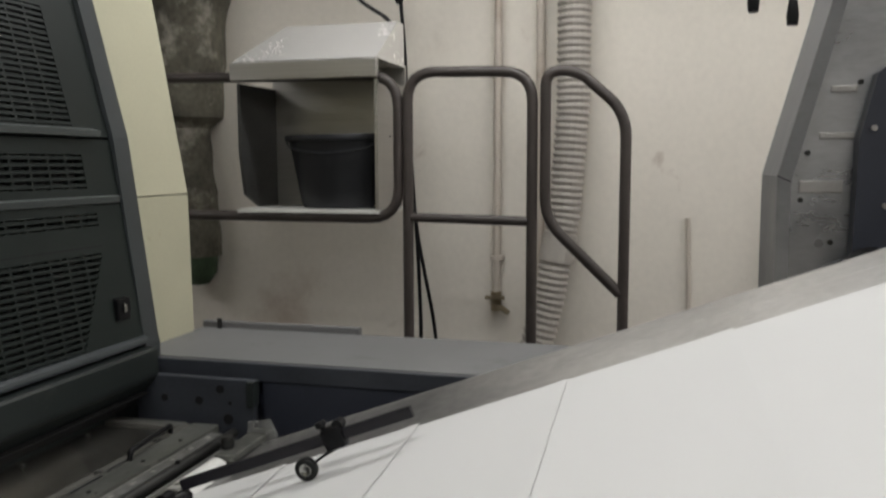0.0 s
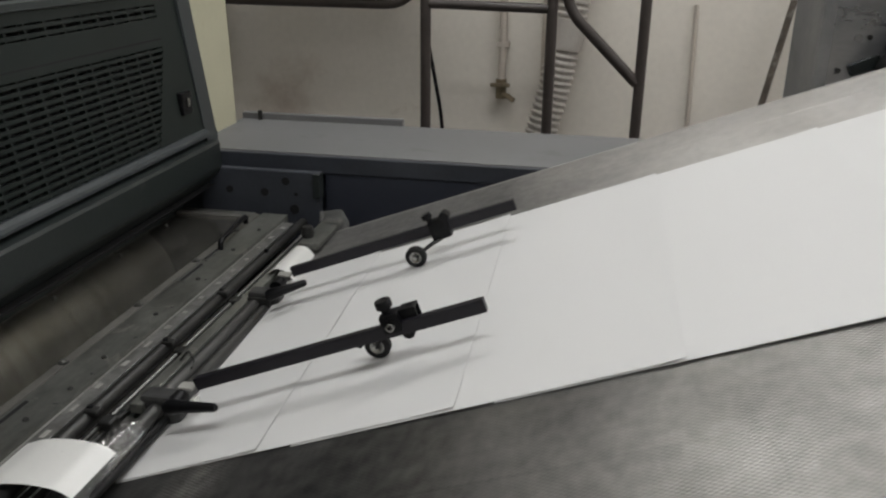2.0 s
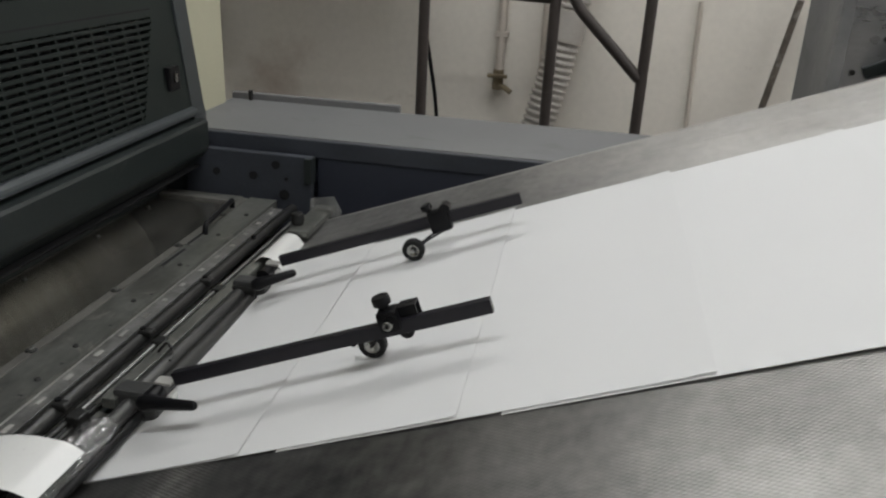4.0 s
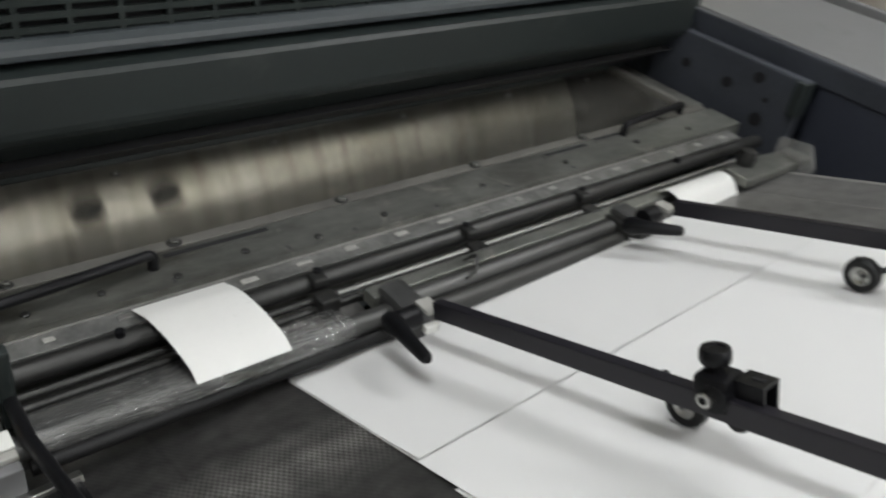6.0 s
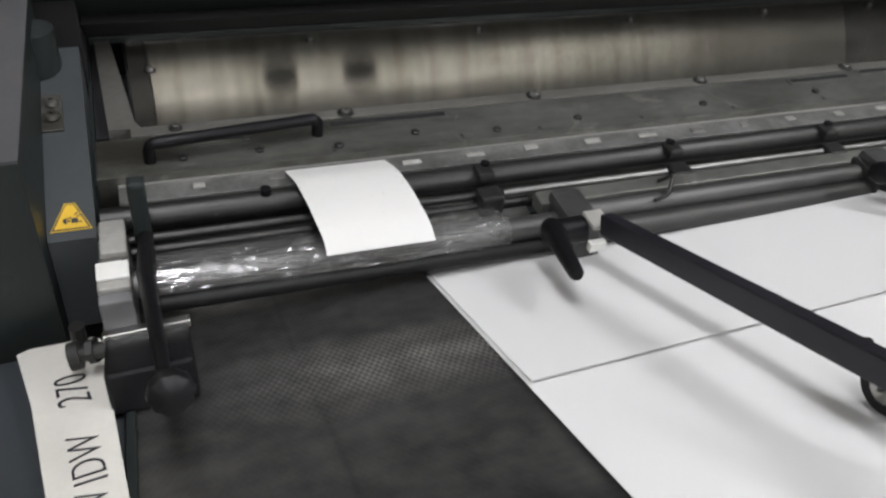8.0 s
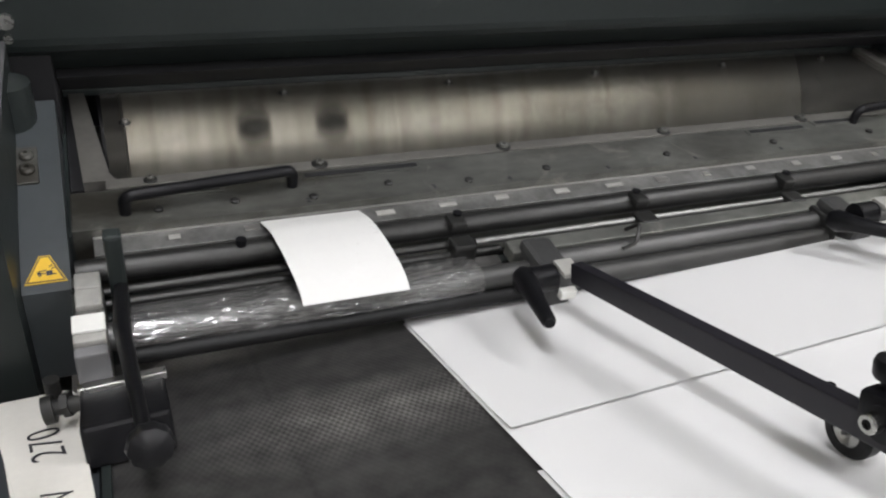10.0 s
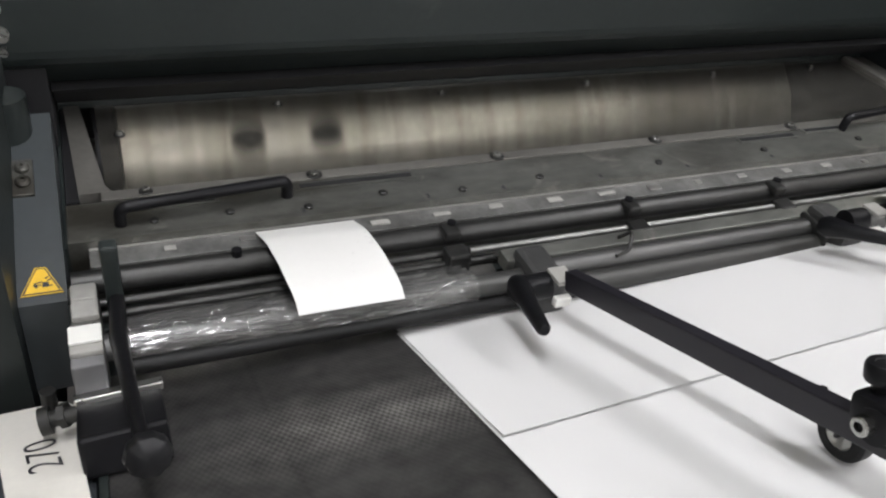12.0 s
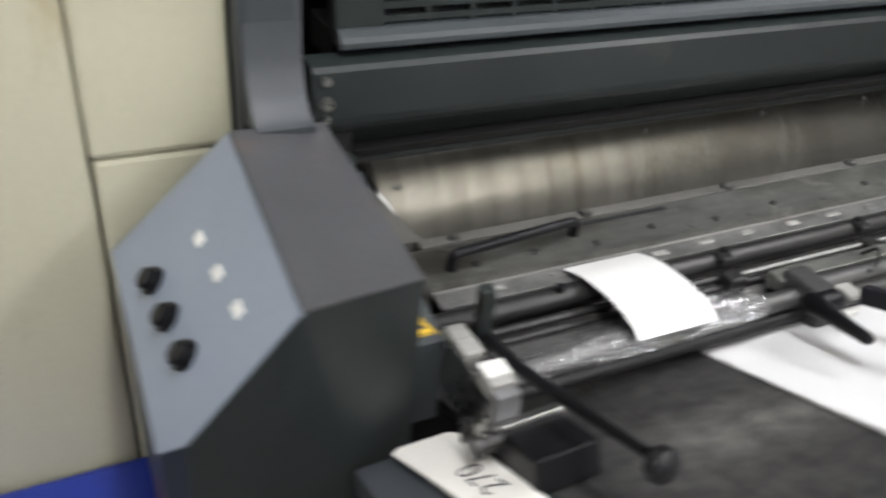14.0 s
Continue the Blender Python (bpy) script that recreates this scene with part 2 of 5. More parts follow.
M = {
    "wall": mat("old_cream_wall", (0.70, 0.66, 0.59), 0.75, 0, 0.10, 1.6, 40, 0.12, dirt=(0.42, 0.34, 0.28), dirt_at=0.63),
    "floor": mat("concrete", (0.22, 0.21, 0.2), 0.7, 0, 0.3, 3, 80, 0.1, dirt=(0.09, 0.09, 0.085)),
    "ceiling": mat("white_ceiling", (0.7, 0.7, 0.68), 0.8, 0, 0.08),
    "cream": mat("cream_enamel", (0.52, 0.505, 0.37), 0.45, 0, 0.08, 4, 120, 0.03, dirt=(0.42, 0.38, 0.26), dirt_at=0.68),
    "press_grey": mat("press_grey_enamel", (0.0135, 0.0185, 0.0168), 0.48, 0, 0.2, 5, 140, 0.04, dirt=(0.026, 0.032, 0.030), dirt_at=0.64, spec=0.25),
    "press_light": mat("light_grey_ledge", (0.072, 0.082, 0.080), 0.4, 0, 0.2, 14, 160, 0.04),
    "press_dark": mat("dark_grey_enamel", (0.0185, 0.0235, 0.0225), 0.42, 0, 0.25, 6, 120, 0.04, spec=0.4),
    "navy": mat("navy_grey_enamel", (0.028, 0.032, 0.045), 0.45, 0, 0.2, 5, 120, 0.04),
    "dull_edge": mat("worn_bare_edge", (0.15, 0.145, 0.13), 0.4, 0.3, 0.3, 18, 140, 0.05),
    "dim_strip": mat("brown_dim_strip", (0.15, 0.13, 0.105), 0.4, 0.3, 0.4, 7, 90, 0.05),
    "worn_block": mat("worn_pale_plastic", (0.33, 0.325, 0.30), 0.5, 0, 0.25, 18, 140, 0.05, dirt=(0.16, 0.15, 0.13), dirt_at=0.58),
    "edge_steel": mat("dull_bare_steel", (0.44, 0.43, 0.41), 0.42, 0.55, 0.12, 6, 120, 0.03),
    # near-black paint for holes and seams, and for plates standing in for unlit depth
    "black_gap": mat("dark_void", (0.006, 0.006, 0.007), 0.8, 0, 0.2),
    "drive_cover": mat("dusty_grey_cover", (0.168, 0.168, 0.170), 0.55, 0.0, 0.18, 4, 100, 0.05, dirt=(0.26, 0.255, 0.245), dirt_at=0.6),
    "oily_steel": mat("oily_dull_steel", (0.165, 0.168, 0.152), 0.34, 0.5, 0.55, 9, 110, 0.06, dirt=(0.045, 0.042, 0.034), dirt_at=0.51, stretch=(1, 0.45, 1), spread=0.16),
    "steel": mat("machined_steel", (0.42, 0.42, 0.40), 0.28, 1.0, 0.2, 20, 200, 0.03),
    "dark_steel": mat("dark_oiled_rod", (0.046, 0.046, 0.044), 0.38, 0.65, 0.35, 12, 160, 0.03),
    "strip_steel": mat("worn_bright_strip", (0.215, 0.215, 0.205), 0.36, 0.5, 0.5, 30, 160, 0.06, dirt=(0.10, 0.10, 0.09), dirt_at=0.54),
    "shaft_steel": mat("dull_scratched_shaft", (0.048, 0.048, 0.045), 0.44, 0.5, 0.45, 14, 150, 0.06, stretch=(1, 0.25, 1)),
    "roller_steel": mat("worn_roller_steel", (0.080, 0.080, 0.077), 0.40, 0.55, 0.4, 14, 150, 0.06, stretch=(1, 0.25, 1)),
    "rod_steel": mat("oil_filmed_rod", (0.25, 0.25, 0.24), 0.42, 0.8, 0.5, 20, 150, 0.05, stretch=(1, 0.5, 1)),
    "chrome": mat("chrome", (0.8, 0.8, 0.78), 0.12, 1.0, 0.1, 20, 160, 0.0),
    "stainless": mat("brushed_stainless", (0.48, 0.47, 0.45), 0.34, 0.9, 0.12, 3, 60, 0.03, stretch=(1, 1, 30)),
    "white_metal": mat("white_plastic", (0.72, 0.72, 0.68), 0.4, 0, 0.1),
    # last value: how far the painted upslope sheen lightens each plate
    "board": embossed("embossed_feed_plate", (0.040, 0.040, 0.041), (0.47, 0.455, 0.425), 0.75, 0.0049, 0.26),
    "far_strip": embossed("graded_side_strip", (0.105, 0.105, 0.104), (0.60, 0.585, 0.555), 0.55, 0.0030, 0.50),
    "paper": mat("white_uncoated_paper", (0.70, 0.70, 0.69), 0.65, 0, 0.015, 3, 300, 0.01),
    "label": mat("glossy_label_paper", (0.69, 0.69, 0.665), 0.3, 0, 0.03, 8, 200, 0.02),
    "card": mat("handled_card", (0.75, 0.73, 0.67), 0.55, 0, 0.08, 10, 200, 0.02, dirt=(0.55, 0.5, 0.4), dirt_at=0.68),
    "ink": mat("marker_ink", (0.03, 0.03, 0.035), 0.5, 0, 0.1),
    "black_bar": mat("black_anodised_bar", (0.0145, 0.0135, 0.0175), 0.38, 0, 0.25, 12, 160, 0.03, spec=0.4),
    "black_plastic": mat("black_plastic", (0.007, 0.007, 0.008), 0.34, 0, 0.25, 20, 180, 0.04, spec=0.2),
    "rubber": mat("black_rubber", (0.007, 0.007, 0.007), 0.5, 0, 0.3, 30, 200, 0.05, spec=0.3),
    "tube": mat("brown_painted_tube", (0.050, 0.041, 0.037), 0.4, 0, 0.3, 14, 120, 0.05, dirt=(0.16, 0.14, 0.12), dirt_at=0.66),
    "bucket": mat("black_bucket_plastic", (0.010, 0.011, 0.014), 0.5, 0, 0.25, 9, 100, 0.04),
    "pipe": mat("painted_wall_pipe", (0.5, 0.45, 0.39), 0.5, 0, 0.15, 7, 80, 0.05, dirt=(0.3, 0.23, 0.17), dirt_at=0.6),
    "brass": mat("dirty_brass", (0.25, 0.205, 0.135), 0.48, 0.6, 0.3, 30, 150, 0.05),
    "hose": mat("grey_vent_hose", (0.40, 0.375, 0.34), 0.55, 0, 0.12, 6, 90, 0.04, dirt=(0.33, 0.29, 0.25), dirt_at=0.6),
    "lagging": mat("mildewed_lagging", (0.120, 0.112, 0.086), 0.9, 0, 0.7, 7, 50, 0.6, dirt=(0.46, 0.43, 0.37), dirt_at=0.53),
    "moss": mat("green_stained_lagging", (0.05, 0.08, 0.045), 0.9, 0, 0.6, 16, 80, 0.5, dirt=(0.16, 0.15, 0.13), dirt_at=0.6),
    "feeder_plate": mat("rubbed_feeder_plate", (0.46, 0.47, 0.48), 0.30, 0.8, 0.22, 4, 40, 0.0, stretch=(1, 1, 3)),
    "old_rod": mat("flaking_old_rod", (0.085, 0.070, 0.055), 0.7, 0, 0.5, 20, 120, 0.2, dirt=(0.30, 0.28, 0.25), dirt_at=0.55),
    "rust_rod": mat("rusty_rod", (0.28, 0.22, 0.16), 0.7, 0, 0.35, 20, 120, 0.1),
    "drum": None,
    "yellow": mat("warning_yellow", (0.74, 0.47, 0.02), 0.4, 0, 0.12, 40, 200, 0.03),
    "control": mat("control_panel_grey", (0.235, 0.27, 0.325), 0.35, 0.1, 0.1, 6, 120, 0.03),
    # lightened copy of the press enamel, carrying the light on the arm
    "lit_press_grey": mat("lit_press_enamel", (0.040, 0.047, 0.050), 0.42, 0, 0.2, 8, 120, 0.04),
    "knob_plastic": mat("glossy_knob_plastic", (0.009, 0.009, 0.010), 0.38, 0, 0.2, 20, 160, 0.03, spec=0.35),
    "clamp_grey": mat("dull_clamp_casting", (0.055, 0.055, 0.054), 0.48, 0.3, 0.3, 22, 150, 0.05),
    "plate_navy": mat("worn_navy_plate", (0.047, 0.052, 0.063), 0.42, 0.1, 0.25, 9, 120, 0.04),
    "post_grey": mat("post_grey_enamel", (0.047, 0.053, 0.058), 0.38, 0, 0.15, 6, 120, 0.03),
    "console_top": mat("worn_console_top", (0.074, 0.075, 0.078), 0.4, 0.1, 0.2, 8, 120, 0.04, dirt=(0.16, 0.10, 0.075), dirt_at=0.57),
    "blue": mat("blue_crate_plastic", (0.012, 0.03, 0.25), 0.4, 0, 0.15),
    "red": mat("red_print", (0.5, 0.04, 0.02), 0.5, 0, 0.1),
    "film": glass("clear_wrap", (0.86, 0.86, 0.85), 0.14, 0.16, 0.04, (0.75, 0.75, 0.73), 0.9, 60),
    "window": glass("clear_guard_plastic", (0.80, 0.78, 0.72), 0.16, 0.03, 0.11, (0.19, 0.185, 0.165), 4.5),
    "lens": glass("clear_gauge_lens", (0.95, 0.95, 0.94), 0.05, 0.02),
    "hazy": glass("hazy_clear_plate", (0.85, 0.85, 0.84), 0.2, 0.08, 0.22, (0.5, 0.5, 0.48)),
    "hood_steel": mat("polished_stainless_hood", (0.86, 0.85, 0.83), 0.24, 0.5, 0.06, 3, 60, 0.0, stretch=(2, 1, 1)),
    "tube_glow": glow("lit_tube", (1.0, 0.98, 0.94), 6.0),
}


def drum_material():
    """Worn bronze-toned cylinder skin with uneven rings along its axis and a few dark oil spots."""
    m = mat("worn_cylinder_skin", (0.89, 0.865, 0.76), 0.38, 0.85, 0.50, 2.6, 26, 0.03, stretch=(0.25, 4, 0.25), dirt=(0.22, 0.19, 0.14), dirt_at=0.62)
    nt = m.node_tree
    b = nt.nodes["Principled BSDF"]
    tc = nt.nodes["Texture Coordinate"]
    old = b.inputs["Base Color"].links[0].from_socket
    sep = nt.nodes.new("ShaderNodeSeparateXYZ")
    nt.links.new(tc.outputs["Object"], sep.inputs[0])
    mul = nt.nodes.new("ShaderNodeMath")
    mul.operation = "MULTIPLY"
    mul.inputs[1].default_value = 2 * math.pi / 0.0415
    nt.links.new(sep.outputs[1], mul.inputs[0])
    sn = nt.nodes.new("ShaderNodeMath")
    sn.operation = "SINE"
    nt.links.new(mul.outputs[0], sn.inputs[0])
    rr = nt.nodes.new("ShaderNodeValToRGB")
    rr.color_ramp.elements[0].position, rr.color_ramp.elements[1].position = 0.35, 1.0
    rr.color_ramp.elements[0].color, rr.color_ramp.elements[1].color = (1, 1, 1, 1), (0.5, 0.47, 0.4, 1)
    nt.links.new(sn.outputs[0], rr.inputs[0])
    mx = nt.nodes.new("ShaderNodeMix")
    mx.data_type, mx.blend_type = "RGBA", "MULTIPLY"
    mx.inputs[0].default_value = 0.3
    nt.links.new(old, mx.inputs[6])
    nt.links.new(rr.outputs[0], mx.inputs[7])
    nt.links.new(mx.outputs[2], b.inputs["Base Color"])
    return m


M["drum"] = drum_material()


def stained(m, scale, at, color, amount, width=0.1):
    """Small rubbed-in stains over a finished material."""
    nt = m.node_tree
    b = nt.nodes["Principled BSDF"]
    old = b.inputs["Base Color"].links[0].from_socket
    nz = nt.nodes.new("ShaderNodeTexNoise")
    nz.inputs["Scale"].default_value, nz.inputs["Detail"].default_value, nz.inputs["Roughness"].default_value, nz.inputs["Distortion"].default_value = scale, 8, 0.6, 0.8
    nt.links.new(nt.nodes["Texture Coordinate"].outputs["Object"], nz.inputs["Vector"])
    mr = nt.nodes.new("ShaderNodeMapRange")
    mr.inputs["From Min"].default_value, mr.inputs["From Max"].default_value, mr.inputs["To Max"].default_value = at, at + width, amount
    nt.links.new(nz.outputs["Fac"], mr.inputs[0])
    mx = nt.nodes.new("ShaderNodeMix")
    mx.data_type = "RGBA"
    mx.inputs[7].default_value = (*color, 1)
    nt.links.new(mr.outputs[0], mx.inputs[0])
    nt.links.new(old, mx.inputs[6])
    nt.links.new(mx.outputs[2], b.inputs["Base Color"])


stained(M["wall"], 3.2, 0.645, (0.30, 0.22, 0.17), 0.55)
stained(M["cream"], 6.0, 0.66, (0.36, 0.29, 0.15), 0.5)
stained(M["drive_cover"], 8.0, 0.60, (0.10, 0.10, 0.095), 0.5)
stained(M["press_dark"], 9.0, 0.62, (0.05, 0.055, 0.05), 0.5)
stained(M["oily_steel"], 22.0, 0.60, (0.30, 0.29, 0.26), 0.5)


# ------------------------------------------------------------------ mesh helpers
def mesh_of(bm, name, material, smooth=False, sharp=38):
    bm.normal_update()
    me = bpy.data.meshes.new(name)
    if smooth:
        for f in bm.faces:
            f.smooth = True
        for e in bm.edges:
            if len(e.link_faces) == 2 and e.calc_face_angle(0) > radians(sharp):
                e.smooth = False
    bm.to_mesh(me)
    bm.free()
    me.materials.append(material)
    return me


def part(name, bm, material, parent=None, label="", smooth=False, m=None):
    ob = new(name, mesh_of(bm, name, material, smooth))
    if parent is not None:
        ob.parent = parent
    if m is not None:
        ob.matrix_basis = m
    if label:
        ob["label"] = label
    return ob


def thing(name, label, category, m=None, group="", kind=""):
    ob = new(name)
    ob.empty_display_size = 0.05
    if m is not None:
        ob.matrix_basis = m
    return tagged(ob, label, category, group, kind)


def whole(name, bm, material, label, category, group="", kind="", smooth=False, m=None):
    ob = part(name, bm, material, None, "", smooth, m)
    return tagged(ob, label, category, group, kind)


def add_box(bm, lo, hi, m=None, bevel=0.0):
    lo, hi = Vector(lo), Vector(hi)
    c, s = (lo + hi) / 2, hi - lo
    r = bmesh.ops.create_cube(bm, size=1, matrix=Matrix.LocRotScale(c, None, s))
    vs = r["verts"]
    if bevel:
        es = list({e for v in vs for e in v.link_edges})
        r2 = bmesh.ops.bevel(bm, geom=es, offset=bevel, segments=2, affect="EDGES", profile=0.6)
        vs = list({v for f in r2["faces"] for v in f.verts} | {v for v in vs if v.is_valid})
    if m is not None:
        bmesh.ops.transform(bm, matrix=m, verts=vs)
    return vs


def boxm(lo, hi, bevel=0.0, m=None):
    bm = bmesh.new()
    add_box(bm, lo, hi, m, bevel)
    return bm


def add_rod(bm, a, b, r, n=16, r2=None):
    a, b = Vector(a), Vector(b)
    d = b - a
    q = d.to_track_quat("Z", "Y").to_matrix().to_4x4()
    bmesh.ops.create_cone(bm, cap_ends=True, segments=n, radius1=r, radius2=r if r2 is None else r2, depth=d.length, matrix=Matrix.Translation((a + b) / 2) @ q)


def rodm(a, b, r, n=16, r2=None):
    bm = bmesh.new()
    add_rod(bm, a, b, r, n, r2)
    return bm


def add_tube(bm, pts, r, n=10, closed=False):
    """A bent tube through points; r is a number or a list."""
    pts = [Vector(p) for p in pts]
    k = len(pts)
    rings, side = [], None
    for i, p in enumerate(pts):
        a = pts[i - 1] if (i or closed) else p
        b = pts[(i + 1) % k] if (i < k - 1 or closed) else p
        t = (b - a).normalized()
        if side is None:
            side = t.orthogonal().normalized()
        side = (side - t * side.dot(t)).normalized()
        up = t.cross(side)
        rr = r[i] if isinstance(r, (list, tuple)) else r
        rings.append([bm.verts.new(p + rr * (math.cos(2 * math.pi * j / n) * side + math.sin(2 * math.pi * j / n) * up)) for j in range(n)])
    for i in range(k if closed else k - 1):
        A, B = rings[i], rings[(i + 1) % k]
        for j in range(n):
            bm.faces.new((A[j], A[(j + 1) % n], B[(j + 1) % n], B[j]))
    if not closed:
        bm.faces.new(rings[0][::-1])
        bm.faces.new(rings[-1])


def rounded(pts, rad, seg=6, closed=False):
    """The points of a path with its corners rounded."""
    pts = [Vector(p) for p in pts]
    out, k = [], len(pts)
    for i, p in enumerate(pts):
        if not closed and i in (0, k - 1):
            out.append(p)
            continue
        a, b = pts[i - 1], pts[(i + 1) % k]
        ra = min(rad, (a - p).length * 0.48, (b - p).length * 0.48)
        p0, p1 = p + (a - p).normalized() * ra, p + (b - p).normalized() * ra
        for j in range(seg + 1):
            t = j / seg
            out.append((1 - t) ** 2 * p0 + 2 * t * (1 - t) * p + t * t * p1)
    return out


def tubem(pts, r, n=10, rad=0.0, closed=False):
    bm = bmesh.new()
    add_tube(bm, rounded(pts, rad, 6, closed) if rad else pts, r, n, closed)
    return bm


def add_prism(bm, prof, y0, y1):
    """A closed (x, z) outline drawn out along y."""
    A = [bm.verts.new((x, y0, z)) for x, z in prof]
    B = [bm.verts.new((x, y1, z)) for x, z in prof]
    k = len(prof)
    fs = [bm.faces.new(A), bm.faces.new(B[::-1])]
    for i in range(k):
        fs.append(bm.faces.new((A[(i + 1) % k], A[i], B[i], B[(i + 1) % k])))
    bmesh.ops.recalc_face_normals(bm, faces=fs)


def prism(prof, y0, y1):
    bm = bmesh.new()
    add_prism(bm, prof, y0, y1)
    return bm


def plate(prof_poly, thick, m):
    """A flat outline (list of (a, b)) of that thickness, laid by m."""
    bm = bmesh.new()
    A = [bm.verts.new((a, b, 0)) for a, b in prof_poly]
    B = [bm.verts.new((a, b, thick)) for a, b in prof_poly]
    k = len(A)
    fs = [bm.faces.new(A[::-1]), bm.faces.new(B)]
    for i in range(k):
        fs.append(bm.faces.new((A[i], A[(i + 1) % k], B[(i + 1) % k], B[i])))
    bmesh.ops.recalc_face_normals(bm, faces=fs)
    bmesh.ops.transform(bm, matrix=m, verts=bm.verts)
    return bm


def lathe(prof, n=28, m=None):
    """(r, z) outline turned round z."""
    bm = bmesh.new()
    rings = []
    for r, z in prof:
        if r < 1e-6:
            rings.append([bm.verts.new((0, 0, z))])
        else:
            rings.append([bm.verts.new((r * math.cos(2 * math.pi * j / n), r * math.sin(2 * math.pi * j / n), z)) for j in range(n)])
    for A, B in zip(rings, rings[1:]):
        for j in range(n):
            q = [A[j % len(A)], A[(j + 1) % len(A)], B[(j + 1) % len(B)], B[j % len(B)]]
            q = list(dict.fromkeys(q))
            if len(q) > 2:
                bm.faces.new(q)
    bmesh.ops.recalc_face_normals(bm, faces=bm.faces)
    if m is not None:
        bmesh.ops.transform(bm, matrix=m, verts=bm.verts)
    return bm


def text_part(name, body, size, m, material, parent, bold=0.0):
    c = bpy.data.curves.new(name, "FONT")
    c.body, c.size, c.align_x, c.align_y, c.extrude, c.offset = body, size, "CENTER", "CENTER", 0.0002, bold
    c.materials.append(material)
    ob = new(name, c)
    ob.parent = parent
    ob.matrix_basis = m
    return ob


# ------------------------------------------------------------------ the feed board's own frame: u up the slope, v across, w off the surface
EU = Vector((1, 0, 0.376)).normalized()
EV0 = Vector((0, 1, 0.05))
EW = EU.cross(EV0).normalized()
EV = EW.cross(EU).normalized()
BOARD = Matrix.Translation((0, 1.65, 1.1215)) @ Matrix((EU, EV, EW)).transposed().to_4x4()
COSU = EU.x


def on_board(x, y, h=0.0):
    """A place above the plan point (x, y), h off the board."""
    z = 1.1215 + 0.376 * x + 0.05 * (y - 1.65)
    return Vector((x, y, z)) + EW * h


# ------------------------------------------------------------------ room
def room():
    X0, X1, Y0, Y1, H = -4.5, 4.5, -3.2, 3.77, 3.0
    tagged(part("floor", boxm((X0 - 0.2, Y0 - 0.2, -0.2), (X1 + 0.2, Y1 + 0.2, 0)), M["floor"]), "worn grey concrete workshop floor", "floor", kind="structure")
    tagged(part("ceiling", boxm((X0 - 0.2, Y0 - 0.2, H), (X1 + 0.2, Y1 + 0.2, H + 0.2)), M["ceiling"]), "plain white workshop ceiling", "ceiling", kind="structure")
    for n, lo, hi in (("wall_north", (X0 - 0.2, Y1, 0), (X1 + 0.2, Y1 + 0.2, H)), ("wall_south", (X0 - 0.2, Y0 - 0.2, 0), (X1 + 0.2, Y0, H)),
                      ("wall_west", (X0 - 0.2, Y0, 0), (X0, Y1, H)), ("wall_east", (X1, Y0, 0), (X1 + 0.2, Y1, H))):
        tagged(part(n, boxm(lo, hi), M["wall"]), "scuffed cream plaster wall with brown stains", "wall", kind="structure")
    for tx, ty, power in TUBES:
        t = thing("ceiling_lamp", "white fluorescent ceiling lamp, lit", "lamp", group="ceiling lamps")
        part("housing", boxm((tx - 0.98, ty - 0.1, 2.83), (tx + 0.98, ty + 0.1, 2.87), 0.004), M["white_metal"], t)
        for s in (-0.05, 0.05):
            part("tube", rodm((tx - 0.94, ty + s, 2.818), (tx + 0.94, ty + s, 2.818), 0.012, 8), M["tube_glow"], t)
            part("hanger", rodm((tx + 14 * s, ty, 2.87), (tx + 14 * s, ty, 3.0), 0.005, 8), M["steel"], t)


# ------------------------------------------------------------------ wall fittings
C1 = ((-0.828, 3.60, 2.195), (-0.687, 3.60, 2.111), (-0.636, 3.60, 2.010), (-0.615, 3.60, 1.745), (-0.588, 3.60, 1.295), (-0.501, 3.60, 0.850))
C2 = ((-0.644, 3.60, 2.185), (-0.627, 3.60, 1.988), (-0.616, 3.60, 1.634), (-0.581, 3.60, 1.250), (-0.565, 3.60, 0.842))


